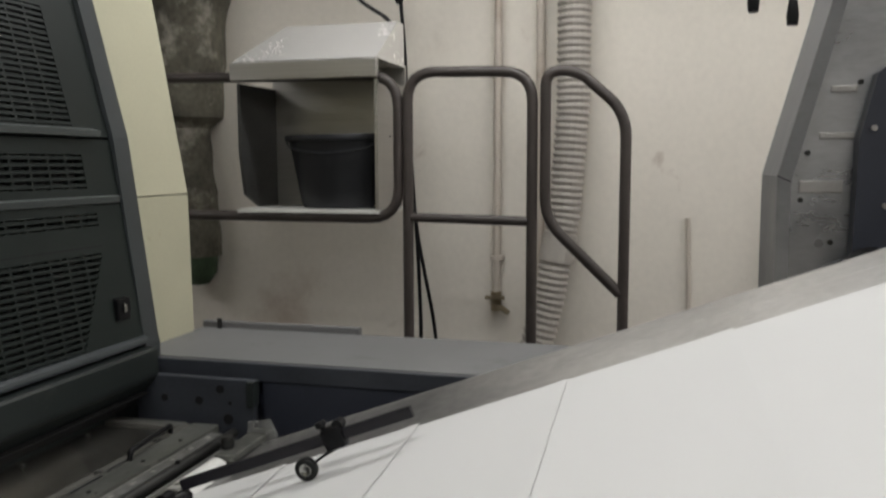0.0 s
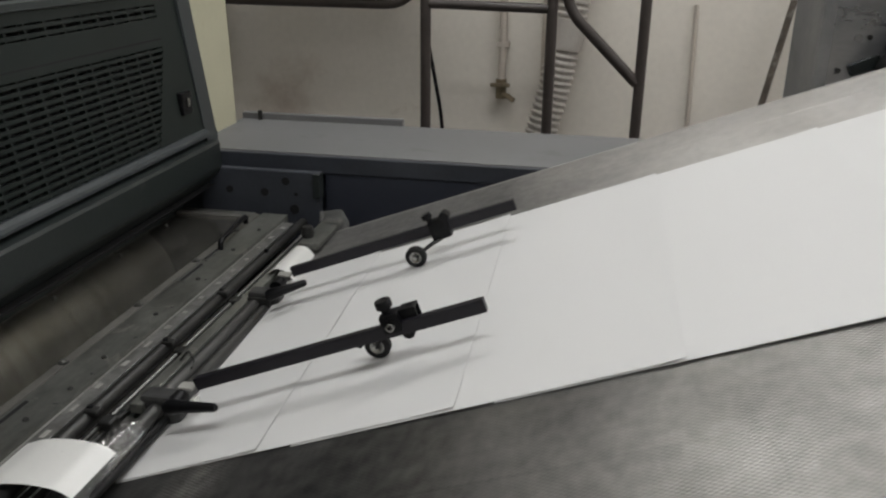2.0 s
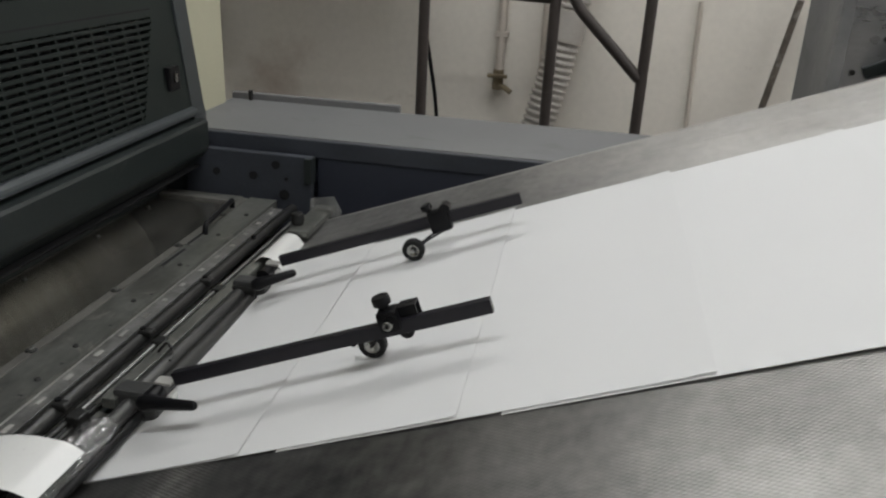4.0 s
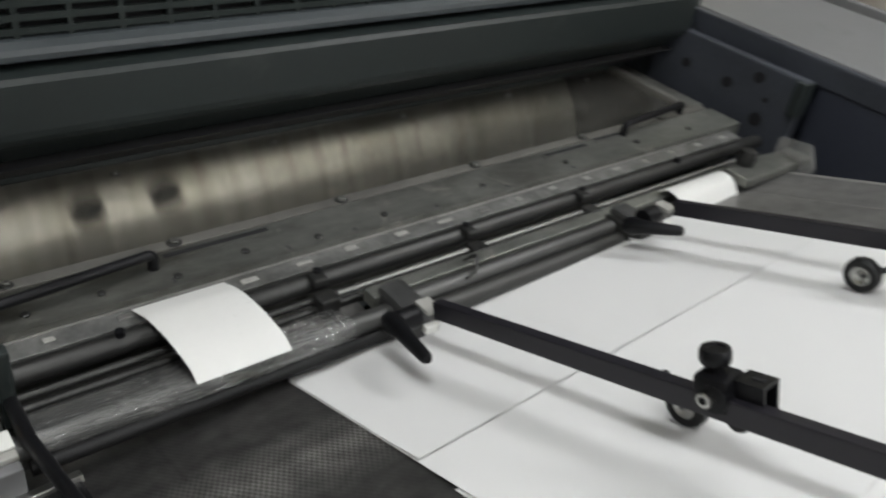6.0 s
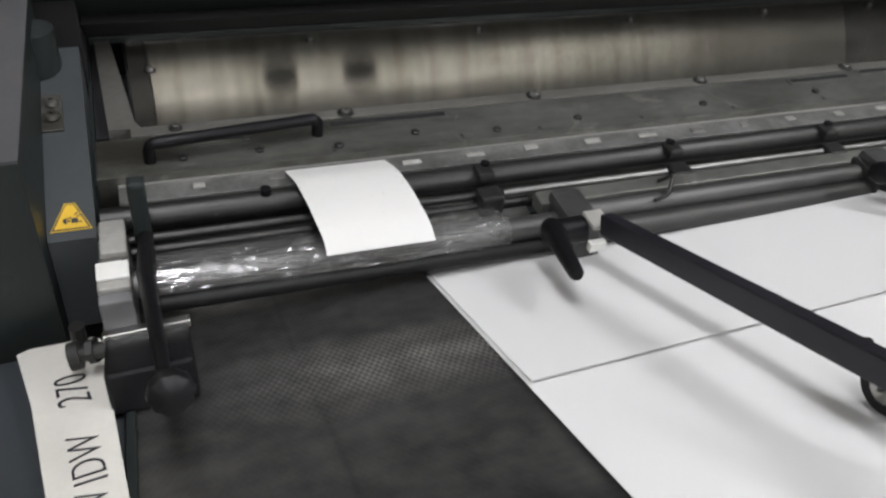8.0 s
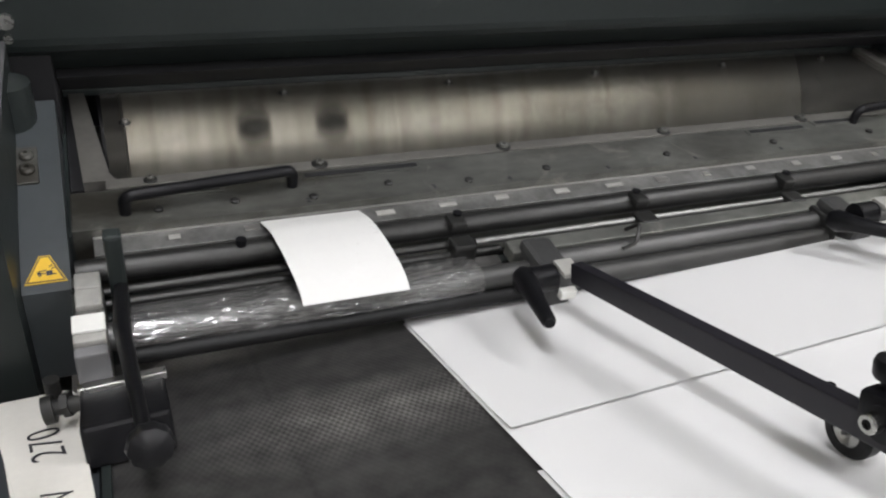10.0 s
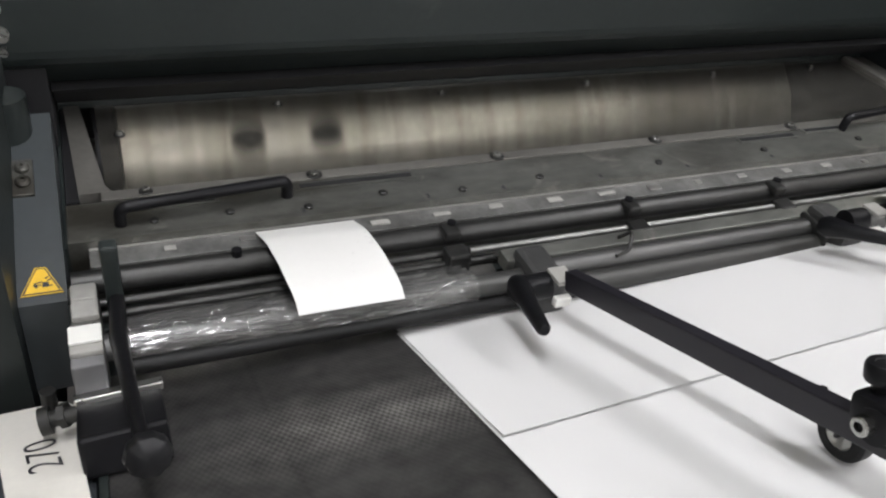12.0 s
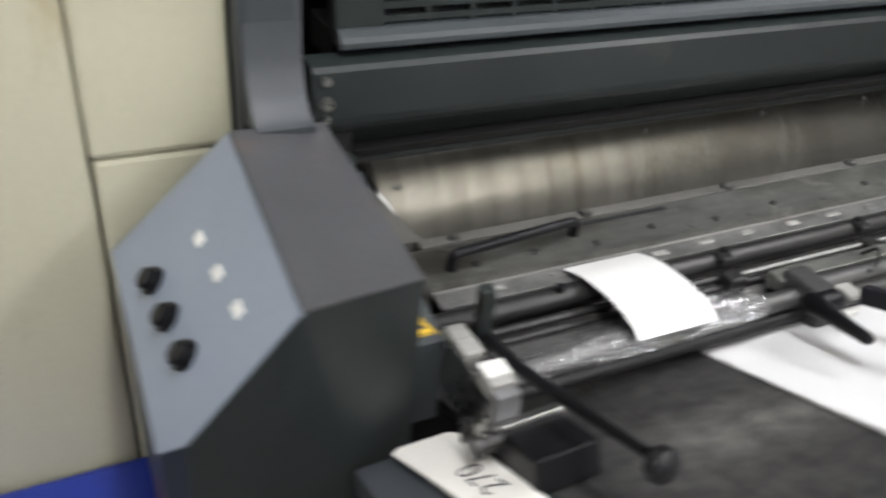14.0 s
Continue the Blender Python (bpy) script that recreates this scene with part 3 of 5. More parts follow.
def wall_fittings():
    p = thing("water_pipe", "thin painted water pipe running down the wall", "pipe")
    part("pipe", tubem([(-0.275, 3.735, 3.0), (-0.282, 3.735, 1.0)], 0.016, 10), M["pipe"], p, smooth=True)
    for z in (1.15, 1.9, 2.5):
        part("clip", boxm((-0.305, 3.72, z), (-0.255, 3.77, z + 0.02), 0.003), M["pipe"], p)
    t = thing("tap", "small dark brass tap on the pipe's end", "tap")
    part("body", tubem([(-0.284, 3.735, 1.02), (-0.284, 3.735, 0.94)], 0.022, 10), M["brass"], t, smooth=True)
    part("spout", tubem([(-0.284, 3.735, 0.955), (-0.25, 3.70, 0.955), (-0.225, 3.69, 0.94)], 0.012, 8), M["brass"], t, smooth=True)
    part("lever", boxm((-0.325, 3.70, 0.99), (-0.245, 3.72, 1.005), 0.003), M["brass"], t)
    c = thing("conduit", "thin pale conduit beside the vent hose", "pipe")
    part("pipe", tubem([(-0.11, 3.745, 3.0), (-0.108, 3.745, 0.9)], 0.017, 10), M["pipe"], c, smooth=True)

    bm = bmesh.new()
    pts, rad = [], []
    path = [Vector((0.03, 3.68, 3.0)), Vector((0.028, 3.68, 1.75)), Vector((0.0, 3.67, 1.35)), Vector((-0.06, 3.65, 1.0)), Vector((-0.12, 3.62, 0.75)), Vector((-0.16, 3.6, 0.45)), Vector((-0.17, 3.6, 0.1))]
    seg = []
    for a, b in zip(path, path[1:]):
        k = max(2, int((b - a).length / 0.0065))
        seg += [a.lerp(b, j / k) for j in range(k)]
    for i, q in enumerate(seg):
        pts.append(q)
        rad.append(0.066 if (i // 2) % 2 else 0.058)
    add_tube(bm, pts, rad, 16)
    vh = thing("vent_hose", "ribbed grey flexible vent hose hanging on the wall", "hose")
    part("ribbed_tube", bm, M["hose"], vh)
    part("joint_sleeve", tubem([(-0.012, 3.665, 1.27), (-0.032, 3.658, 1.16)], 0.0695, 16), M["hose"], vh, "taped joint sleeve", smooth=True)

    for run in (((-1.1, 3.6, 2.6), C1[0], C1[1], C1[2], C1[3], C1[4], C1[5], (-0.50, 3.6, 0.3)), ((-0.70, 3.6, 3.0), C2[0], C2[1], C2[2], C2[3], C2[4], (-0.59, 3.6, 0.3))):
        cb = thing("cable", "black electric cable hanging down the wall", "cable", group="hanging cables")
        part("cord", tubem(run, 0.008, 8, rad=0.12), M["black_plastic"], cb, smooth=True)
    part("plug", lathe([(0, 0), (0.012, 0.0), (0.02, 0.02), (0.02, 0.05), (0.01, 0.07), (0.008, 0.12), (0, 0.12)], 12, Matrix.Translation((-0.649, 3.60, 2.17))), M["black_plastic"], cb, "dark cable plug", smooth=True)

    # lagged old pipe on the wall
    rng = random.Random(4)
    bm = bmesh.new()
    pts, rad = [], []
    k = 40
    for i in range(k + 1):
        f = i / k
        z = 3.0 - 1.86 * f
        pts.append(Vector((-1.62 + 0.02 * math.sin(7 * f), 3.66, z)))
        rad.append((0.165 if z > 1.95 else 0.15 if z > 1.74 else 0.10) * (1 + 0.10 * math.sin(23 * f) * rng.random() + 0.06 * rng.random()))
    add_tube(bm, pts, rad, 14)
    lp = whole("lagged_pipe", bm, M["lagging"], "old pipe wrapped in mildewed brown lagging", "pipe", smooth=True)
    part("stained_end", lathe([(0, -0.12), (0.05, -0.11), (0.085, -0.06), (0.09, 0.0), (0.092, 0.1), (0.0, 0.11)], 16, Matrix.Translation((-1.615, 3.66, 1.13))), M["moss"], lp, "green-black stained end", smooth=True)

    # first rod is added in place of a hook with a drip stain below
    whole("leaning_rod", tubem([(0.466, 3.758, 1.33), (0.497, 3.760, 0.3)], 0.009, 8), M["pipe"], "pale rod standing for a wall hook and its drip stain", "rod", "rods by the wall", smooth=True)
    whole("leaning_rod", tubem([(0.812, 3.72, 1.36), (0.62, 3.70, 0.2)], 0.013, 8), M["old_rod"], "dark rusty rod leaning on the wall", "rod", "rods by the wall", smooth=True)


# ------------------------------------------------------------------ guard rails
def rails():
    R, Y = 0.0182, 3.13
    g1 = thing("guard_rail", "brown painted tubular guard rail with rounded ends", "guard rail", group="guard rails")
    part("loop", tubem([(-1.75, Y, 1.862), (-0.505, Y, 1.842), (-0.505, Y, 1.355), (-1.75, Y, 1.362)], R, 12, rad=0.11), M["tube"], g1, smooth=True)
    part("post", tubem([(-1.72, Y, 1.87), (-1.72, Y, 0.0)], R, 12), M["tube"], g1, smooth=True)
    g2 = thing("guard_rail", "brown painted tubular guard rail gate", "guard rail", group="guard rails")
    part("hoop", tubem([(-0.472, Y, 0.0), (-0.472, Y, 1.85), (-0.046, Y, 1.84), (-0.046, Y, 0.0)], R, 12, rad=0.10), M["tube"], g2, smooth=True)
    part("crossbar", tubem([(-0.46, Y, 1.36), (-0.06, Y, 1.352)], R * 0.9, 12), M["tube"], g2, smooth=True)
    g3 = thing("guard_rail", "brown painted tubular rail with sloping stair end", "guard rail", group="guard rails")
    part("loop", tubem([(0.25, Y, 0.0), (0.254, Y, 1.70), (0.10, Y, 1.838), (-0.003, Y, 1.84), (-0.003, Y, 1.36), (0.243, Y, 1.12)], R, 12, rad=0.075), M["tube"], g3, smooth=True)
    part("foot_plate", boxm((0.19, Y - 0.06, 0.0), (0.31, Y + 0.06, 0.008), 0.002), M["tube"], g3)


# ------------------------------------------------------------------ stainless bin on the wall, with a bucket
def wall_bin():
    b = thing("wall_bin", "stainless steel open bin with sloped hood, set in the guard rail", "bin")
    x0, x1, yf, yb = -1.107, -0.570, 3.105, 3.43
    z0, z1 = 1.384, 1.83
    part("back_panel", boxm((x0, yb - 0.02, z0), (x1, yb, z1 + 0.075)), M["stainless"], b)
    part("bottom", boxm((x0, yf, z0 - 0.012), (x1, yb - 0.02, z0)), M["white_metal"], b, "pale bin floor")
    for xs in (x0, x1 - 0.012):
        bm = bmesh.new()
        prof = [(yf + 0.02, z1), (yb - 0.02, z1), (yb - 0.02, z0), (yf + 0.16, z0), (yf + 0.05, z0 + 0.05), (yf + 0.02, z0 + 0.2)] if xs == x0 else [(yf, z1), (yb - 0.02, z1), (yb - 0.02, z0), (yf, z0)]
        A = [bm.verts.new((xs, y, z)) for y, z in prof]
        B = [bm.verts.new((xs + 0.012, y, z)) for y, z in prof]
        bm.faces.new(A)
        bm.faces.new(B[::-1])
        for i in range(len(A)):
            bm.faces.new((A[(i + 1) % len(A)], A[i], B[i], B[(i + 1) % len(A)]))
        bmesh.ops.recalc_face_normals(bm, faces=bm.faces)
        # left panel takes a darker steel in place of its shade
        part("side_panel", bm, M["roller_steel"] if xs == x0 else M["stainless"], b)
    part("hood_lip", boxm((x0 - 0.005, yf - 0.022, z1 + 0.004), (x1 + 0.005, yf + 0.002, z1 + 0.066), 0.004), M["stainless"], b)
    bm = bmesh.new()
    lo = [(x0, yf - 0.015, z1 + 0.069), (x1, yf - 0.015, z1 + 0.069), (x1, yb - 0.02, z1 + 0.069), (x0, yb - 0.02, z1 + 0.069)]
    hi = [(x0 + 0.10, yb - 0.10, z1 + 0.225), (x1, yb - 0.10, z1 + 0.225), (x1, yb - 0.03, z1 + 0.225), (x0 + 0.10, yb - 0.03, z1 + 0.225)]
    A, B = [bm.verts.new(v) for v in lo], [bm.verts.new(v) for v in hi]
    bm.faces.new(A[::-1])
    bm.faces.new(B)
    for i in range(4):
        bm.faces.new((A[i], A[(i + 1) % 4], B[(i + 1) % 4], B[i]))
    part("hood", bm, M["hood_steel"], b, "shiny sloped hood")
    bk = thing("bucket", "black plastic bucket standing in the steel bin", "bucket")
    prof = [(0, 0), (0.125, 0), (0.135, 0.02), (0.178, 0.268), (0.172, 0.268), (0.128, 0.03), (0, 0.03)]
    part("rim", lathe([(0.172, 0.2685), (0.188, 0.27), (0.190, 0.276), (0.190, 0.290), (0.186, 0.294), (0.172, 0.293), (0.172, 0.2685)], 32, Matrix.Translation((-0.768, 3.235, 1.385)) @ Matrix.Diagonal((1.04, 0.62, 0.9, 1.0)) @ pose(0, 0, 0, 1.2, -0.8)), M["bucket"], bk, smooth=True)
    part("bail_handle", tubem([(-0.966, 3.235, 1.640), (-0.925, 3.14, 1.60), (-0.768, 3.108, 1.575), (-0.611, 3.14, 1.60), (-0.570, 3.235, 1.640)], 0.0035, 8, rad=0.07), M["bucket"], bk, "thin carrying handle", smooth=True)
    part("shell", lathe(prof, 32, Matrix.Translation((-0.768, 3.235, 1.385)) @ Matrix.Diagonal((1.04, 0.62, 0.9, 1.0))), M["bucket"], bk, smooth=True)


# ------------------------------------------------------------------ press front: leaning louvred panels over the feed board
def lean(xa, za, xb, zb):
    """Frame of a leaning panel: a along y, b up the panel, c out of it."""
    up = Vector((xb - xa, 0, zb - za)).normalized()
    y = Vector((0, 1, 0))
    n = y.cross(up)
    return Matrix.Translation((xa, 0, za)) @ Matrix((y, up, n)).transposed().to_4x4()


PANEL_A = lean(-0.719, 1.162, -0.785, 1.60)
PANEL_B = lean(-0.785, 1.60, -0.87, 1.93)
YL, YR = 0.79, 2.01


def stepped(fields):
    """Louvre fields whose end slants from a1 below to a2 above, as rows of openings."""
    out = []
    for b0, b1, a0, a1, a2 in fields:
        k = max(1, int(round((b1 - b0) / 0.0128))) if a1 != a2 else 1
        for i in range(k):
            f = i / max(1, k - 1)
            out.append((b0 + (b1 - b0) * i / k, b0 + (b1 - b0) * (i + 1) / k, a0, a1 + (a2 - a1) * f))
    return out


def grille(press, m, b0, b1, a0, a1, a2, pitch, rib):
    """A louvre field: dark backing, slats and upright ribs."""
    # near-black backing gives the louvre openings their unlit depth
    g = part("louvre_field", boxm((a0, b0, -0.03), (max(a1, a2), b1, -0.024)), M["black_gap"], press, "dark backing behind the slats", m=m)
    k = int(round((b1 - b0) / pitch))
    for i in range(k):
        f = i / max(1, k - 1)
        sl = boxm((0, -0.0032, -0.007), (a1 + (a2 - a1) * f - a0, 0.0032, -0.0010))
        part("slat", sl, M["press_grey"], g, m=Matrix.Translation((a0, b0 + (i + 0.5) * (b1 - b0) / k, 0)))
    n = int((max(a1, a2) - a0) / rib)
    for i in range(1, n):
        y = i * (max(a1, a2) - a0) / n
        low = 0.0 if a1 == a2 or a0 + y < a1 else (a0 + y - a1) / (a2 - a1) * (b1 - b0)
        part("rib", boxm((-0.0026, low, -0.012), (0.0026, b1 - b0, -0.0013)), M["press_grey"], g, m=Matrix.Translation((a0 + y, b0, 0)))


def frame_with_holes(m, b0, b1, a0, a1, holes, t):
    """One plate pierced by openings (b from, b to, a from, a to)."""
    bm = bmesh.new()
    ga = sorted({a0, a1} | {q for h in holes for q in h[2:]})
    gb = sorted({b0, b1} | {q for h in holes for q in h[:2]})
    V = {}

    def vert(i, j, k):
        if (i, j, k) not in V:
            V[i, j, k] = bm.verts.new((ga[i], gb[j], -t * k))
        return V[i, j, k]

    def solid(i, j):
        if not (0 <= i < len(ga) - 1 and 0 <= j < len(gb) - 1):
            return False
        ca, cb = (ga[i] + ga[i + 1]) / 2, (gb[j] + gb[j + 1]) / 2
        return not any(h[0] < cb < h[1] and h[2] < ca < h[3] for h in holes)

    for i in range(len(ga) - 1):
        for j in range(len(gb) - 1):
            if not solid(i, j):
                continue
            for k in (0, 1):
                bm.faces.new([vert(i, j, k), vert(i + 1, j, k), vert(i + 1, j + 1, k), vert(i, j + 1, k)])
            for di, dj, p, q in ((-1, 0, (0, 0), (0, 1)), (1, 0, (1, 0), (1, 1)), (0, -1, (0, 0), (1, 0)), (0, 1, (0, 1), (1, 1))):
                if not solid(i + di, j + dj):
                    bm.faces.new([vert(i + p[0], j + p[1], 0), vert(i + q[0], j + q[1], 0), vert(i + q[0], j + q[1], 1), vert(i + p[0], j + p[1], 1)])
    bmesh.ops.recalc_face_normals(bm, faces=bm.faces)
    bmesh.ops.transform(bm, matrix=m, verts=bm.verts)
    return bm


def press_front():
    p = thing("printing_press", "dark grey sheet-fed printing press with louvred front", "printing press")
    ha = [(0.009, 0.20, 0.84, 1.785, 1.880), (0.257, 0.2826, 0.84, 1.888, 1.888), (0.335, 0.405, 0.84, 1.872, 1.872)]
    part("lower_panel", frame_with_holes(PANEL_A, 0.0, 0.437, YL, YR - 0.04, stepped(ha), 0.02), M["press_grey"], p)
    for b0, b1, a0, a1, a2 in ha:
        grille(p, PANEL_A, b0, b1, a0, a1, a2, 0.0128, 0.048)
    hb = [(0.02, 0.27, 0.84, 1.862, 1.862)]
    part("upper_panel", frame_with_holes(PANEL_B, 0.0, 0.34, YL, YR - 0.04, stepped(hb), 0.02), M["press_grey"], p)
    for b0, b1, a0, a1, a2 in hb:
        grille(p, PANEL_B, b0, b1, a0, a1, a2, 0.0128, 0.048)
    part("seam", boxm((0.80, 0.2135, -0.002), (1.885, 0.2165, 0.0006), 0.0, PANEL_A), M["black_gap"], p, "dark panel seam")
    part("ledge", prism([(-0.78, 1.455), (-0.758, 1.462), (-0.754, 1.474), (-0.785, 1.482)], YL, YR - 0.05), M["press_light"], p, "lighter grey ledge")
    part("ledge", prism([(-0.80, 1.598), (-0.768, 1.600), (-0.766, 1.612), (-0.80, 1.62)], YL, YR - 0.09), M["press_light"], p, "lighter grey ledge")
    part("top_panel", prism([(-0.87, 1.93), (-0.97, 2.35), (-1.3, 2.45), (-1.3, 1.93)], YL, YR), M["press_grey"], p)
    part("sill", prism([(-0.728, 1.1715), (-0.716, 1.1705), (-0.707, 1.166), (-0.7045, 1.161), (-0.7045, 1.1555), (-0.728, 1.1555)], YL, YR - 0.04), M["lit_press_grey"], p, "lighter rounded sill")
    part("beam", prism([(-0.722, 1.050), (-0.716, 1.050), (-0.696, 1.072), (-0.688, 1.080), (-0.6848, 1.087), (-0.684, 1.094), (-0.684, 1.142), (-0.688, 1.147), (-0.722, 1.147)], 0.755, YR - 0.042), M["press_dark"], p)
    # black fill behind the sill gap; hood blackened for the shade below the beam
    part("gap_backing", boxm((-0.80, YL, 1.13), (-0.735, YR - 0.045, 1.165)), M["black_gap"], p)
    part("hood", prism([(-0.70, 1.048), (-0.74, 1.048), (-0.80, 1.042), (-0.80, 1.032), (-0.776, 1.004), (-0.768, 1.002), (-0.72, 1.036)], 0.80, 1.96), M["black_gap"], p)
    bm = bmesh.new()
    prof = [(-0.714, 0.72), (-0.714, 1.15), (-0.718, 1.165), (-0.775, 1.60), (-0.86, 1.94), (-0.95, 2.35), (-1.25, 2.35), (-1.25, 0.72)]
    add_prism(bm, prof, YR - 0.04, YR + 0.012)
    part("side_frame", bm, M["lit_press_grey"], p, "lighter grey side frame")
    # black plates added to keep the press interior dark
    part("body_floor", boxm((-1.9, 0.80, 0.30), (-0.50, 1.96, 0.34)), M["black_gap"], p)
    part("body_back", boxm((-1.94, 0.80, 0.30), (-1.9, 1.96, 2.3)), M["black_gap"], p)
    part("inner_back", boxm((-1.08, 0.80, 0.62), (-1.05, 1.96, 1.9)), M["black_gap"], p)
    la = part("latch", boxm((-0.740, 1.890, 1.215), (-0.721, 1.932, 1.262), 0.003), M["black_plastic"], p, "black panel latch")
    part("latch_key", boxm((-0.7208, 1.905, 1.232), (-0.717, 1.915, 1.250), 0.001), M["steel"], la, "bright latch key")
    for y in (0.768,):
        for z, r in ((1.135, 0.0045), (1.112, 0.0072), (1.096, 0.0040)):
            part("screw", rodm((-0.684, y, z), (-0.679, y, z), r, 12), M["steel"], p, "bright screw head", smooth=True)
    # drive side plate with holes
    sp = boxm((-0.74, 1.965, 0.90), (-0.455, 1.985, 1.086), 0.003)
    s = part("side_plate", sp, M["plate_navy"], p, "navy-grey plate with bolt holes")
    for x, z, r in ((-0.533, 1.064, 0.009), (-0.584, 1.036, 0.009), (-0.668, 1.037, 0.008), (-0.515, 1.00, 0.011), (-0.51, 1.035, 0.004)):
        part("hole", rodm((x, 1.966, z), (x, 1.962, z), r, 14), M["black_gap"], s, "dark bolt hole", smooth=True)
    part("bracket", boxm((-0.468, 1.955, 1.03), (-0.452, 1.985, 1.085), 0.002), M["press_dark"], p)
    part("recess_wall", boxm((-0.455, 2.010, 0.80), (0.9, 2.0215, 1.0735)), M["navy"], p)
    part("hinge_end", rodm((-0.64, 0.763, 1.075), (-0.64, 0.763, 1.02), 0.019, 16), M["press_dark"], p, "round black hinge end", smooth=True)
    # operator side arm
    # arm's lit look comes from this lighter enamel copy
    part("arm", prism([(-0.66, 1.03), (-0.66, 1.046), (-0.455, 0.9905), (-0.455, 0.90), (-0.66, 0.90)], 0.762, 0.797), M["lit_press_grey"], p, "lighter grey side arm")
    hm = Matrix.Translation((-0.583, 0.7715, 1.0257)) @ pose(0, 0, 0, 0, 15.0)
    part("arm_hinge", boxm((-0.021, -0.0085, -0.002), (0.021, 0.0085, 0.0015), 0.0008, hm), M["oily_steel"], p, "oily steel hinge leaf")
    for u, r in ((-0.010, 0.0060), (0.006, 0.0064)):
        part("arm_hinge_screw", lathe([(r, 0.0015), (r, 0.004), (r * 0.7, 0.006), (r * 0.3, 0.0062), (r * 0.3, 0.004), (0, 0.004)], 14, hm @ Matrix.Translation((u, 0.0, 0))), M["oily_steel"], p, "oily dark screw", smooth=True)
    foot = [(-0.7000, 1.094), (-0.7000, 1.19)] + [(-0.7000 + 0.045 * (1 - math.cos(radians(a))), 1.19 - 0.086 * math.sin(radians(a))) for a in (22, 45, 68, 90)] + [(-0.655, 1.098)]
    part("post_foot", prism(foot, 0.694, 0.748), M["post_grey"], p, "curved grey foot of the post", smooth=True)
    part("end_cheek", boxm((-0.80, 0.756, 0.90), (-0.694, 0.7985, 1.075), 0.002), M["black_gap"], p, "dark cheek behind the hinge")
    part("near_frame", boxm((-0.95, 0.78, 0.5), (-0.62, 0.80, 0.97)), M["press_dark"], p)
    # added black filler that stops stray light in the slit by the end frame
    part("near_slit_filler", boxm((-0.80, 0.8005, 0.93), (-0.593, 0.8155, 0.9905), 0.001), M["black_gap"], p)
    part("near_post", boxm((-0.80, 0.689, 0.62), (-0.700, 0.753, 2.3), 0.012), M["post_grey"], p)
    return p


# ------------------------------------------------------------------ guard cover with its window
def handle(parent, y0, y1, x):
    part("handle", tubem([(x + 0.004, y0, 0.990), (x + 0.006, y0, 1.016), (x - 0.010, y1, 1.016), (x - 0.012, y1, 0.990)], 0.0053, 12, rad=0.008), M["black_plastic"], parent, "black bow handle", smooth=True)


# scale digits stamped on the guard and their places along it
DIGITS = (("2", 0.999), ("3", 1.122), ("4", 1.203))


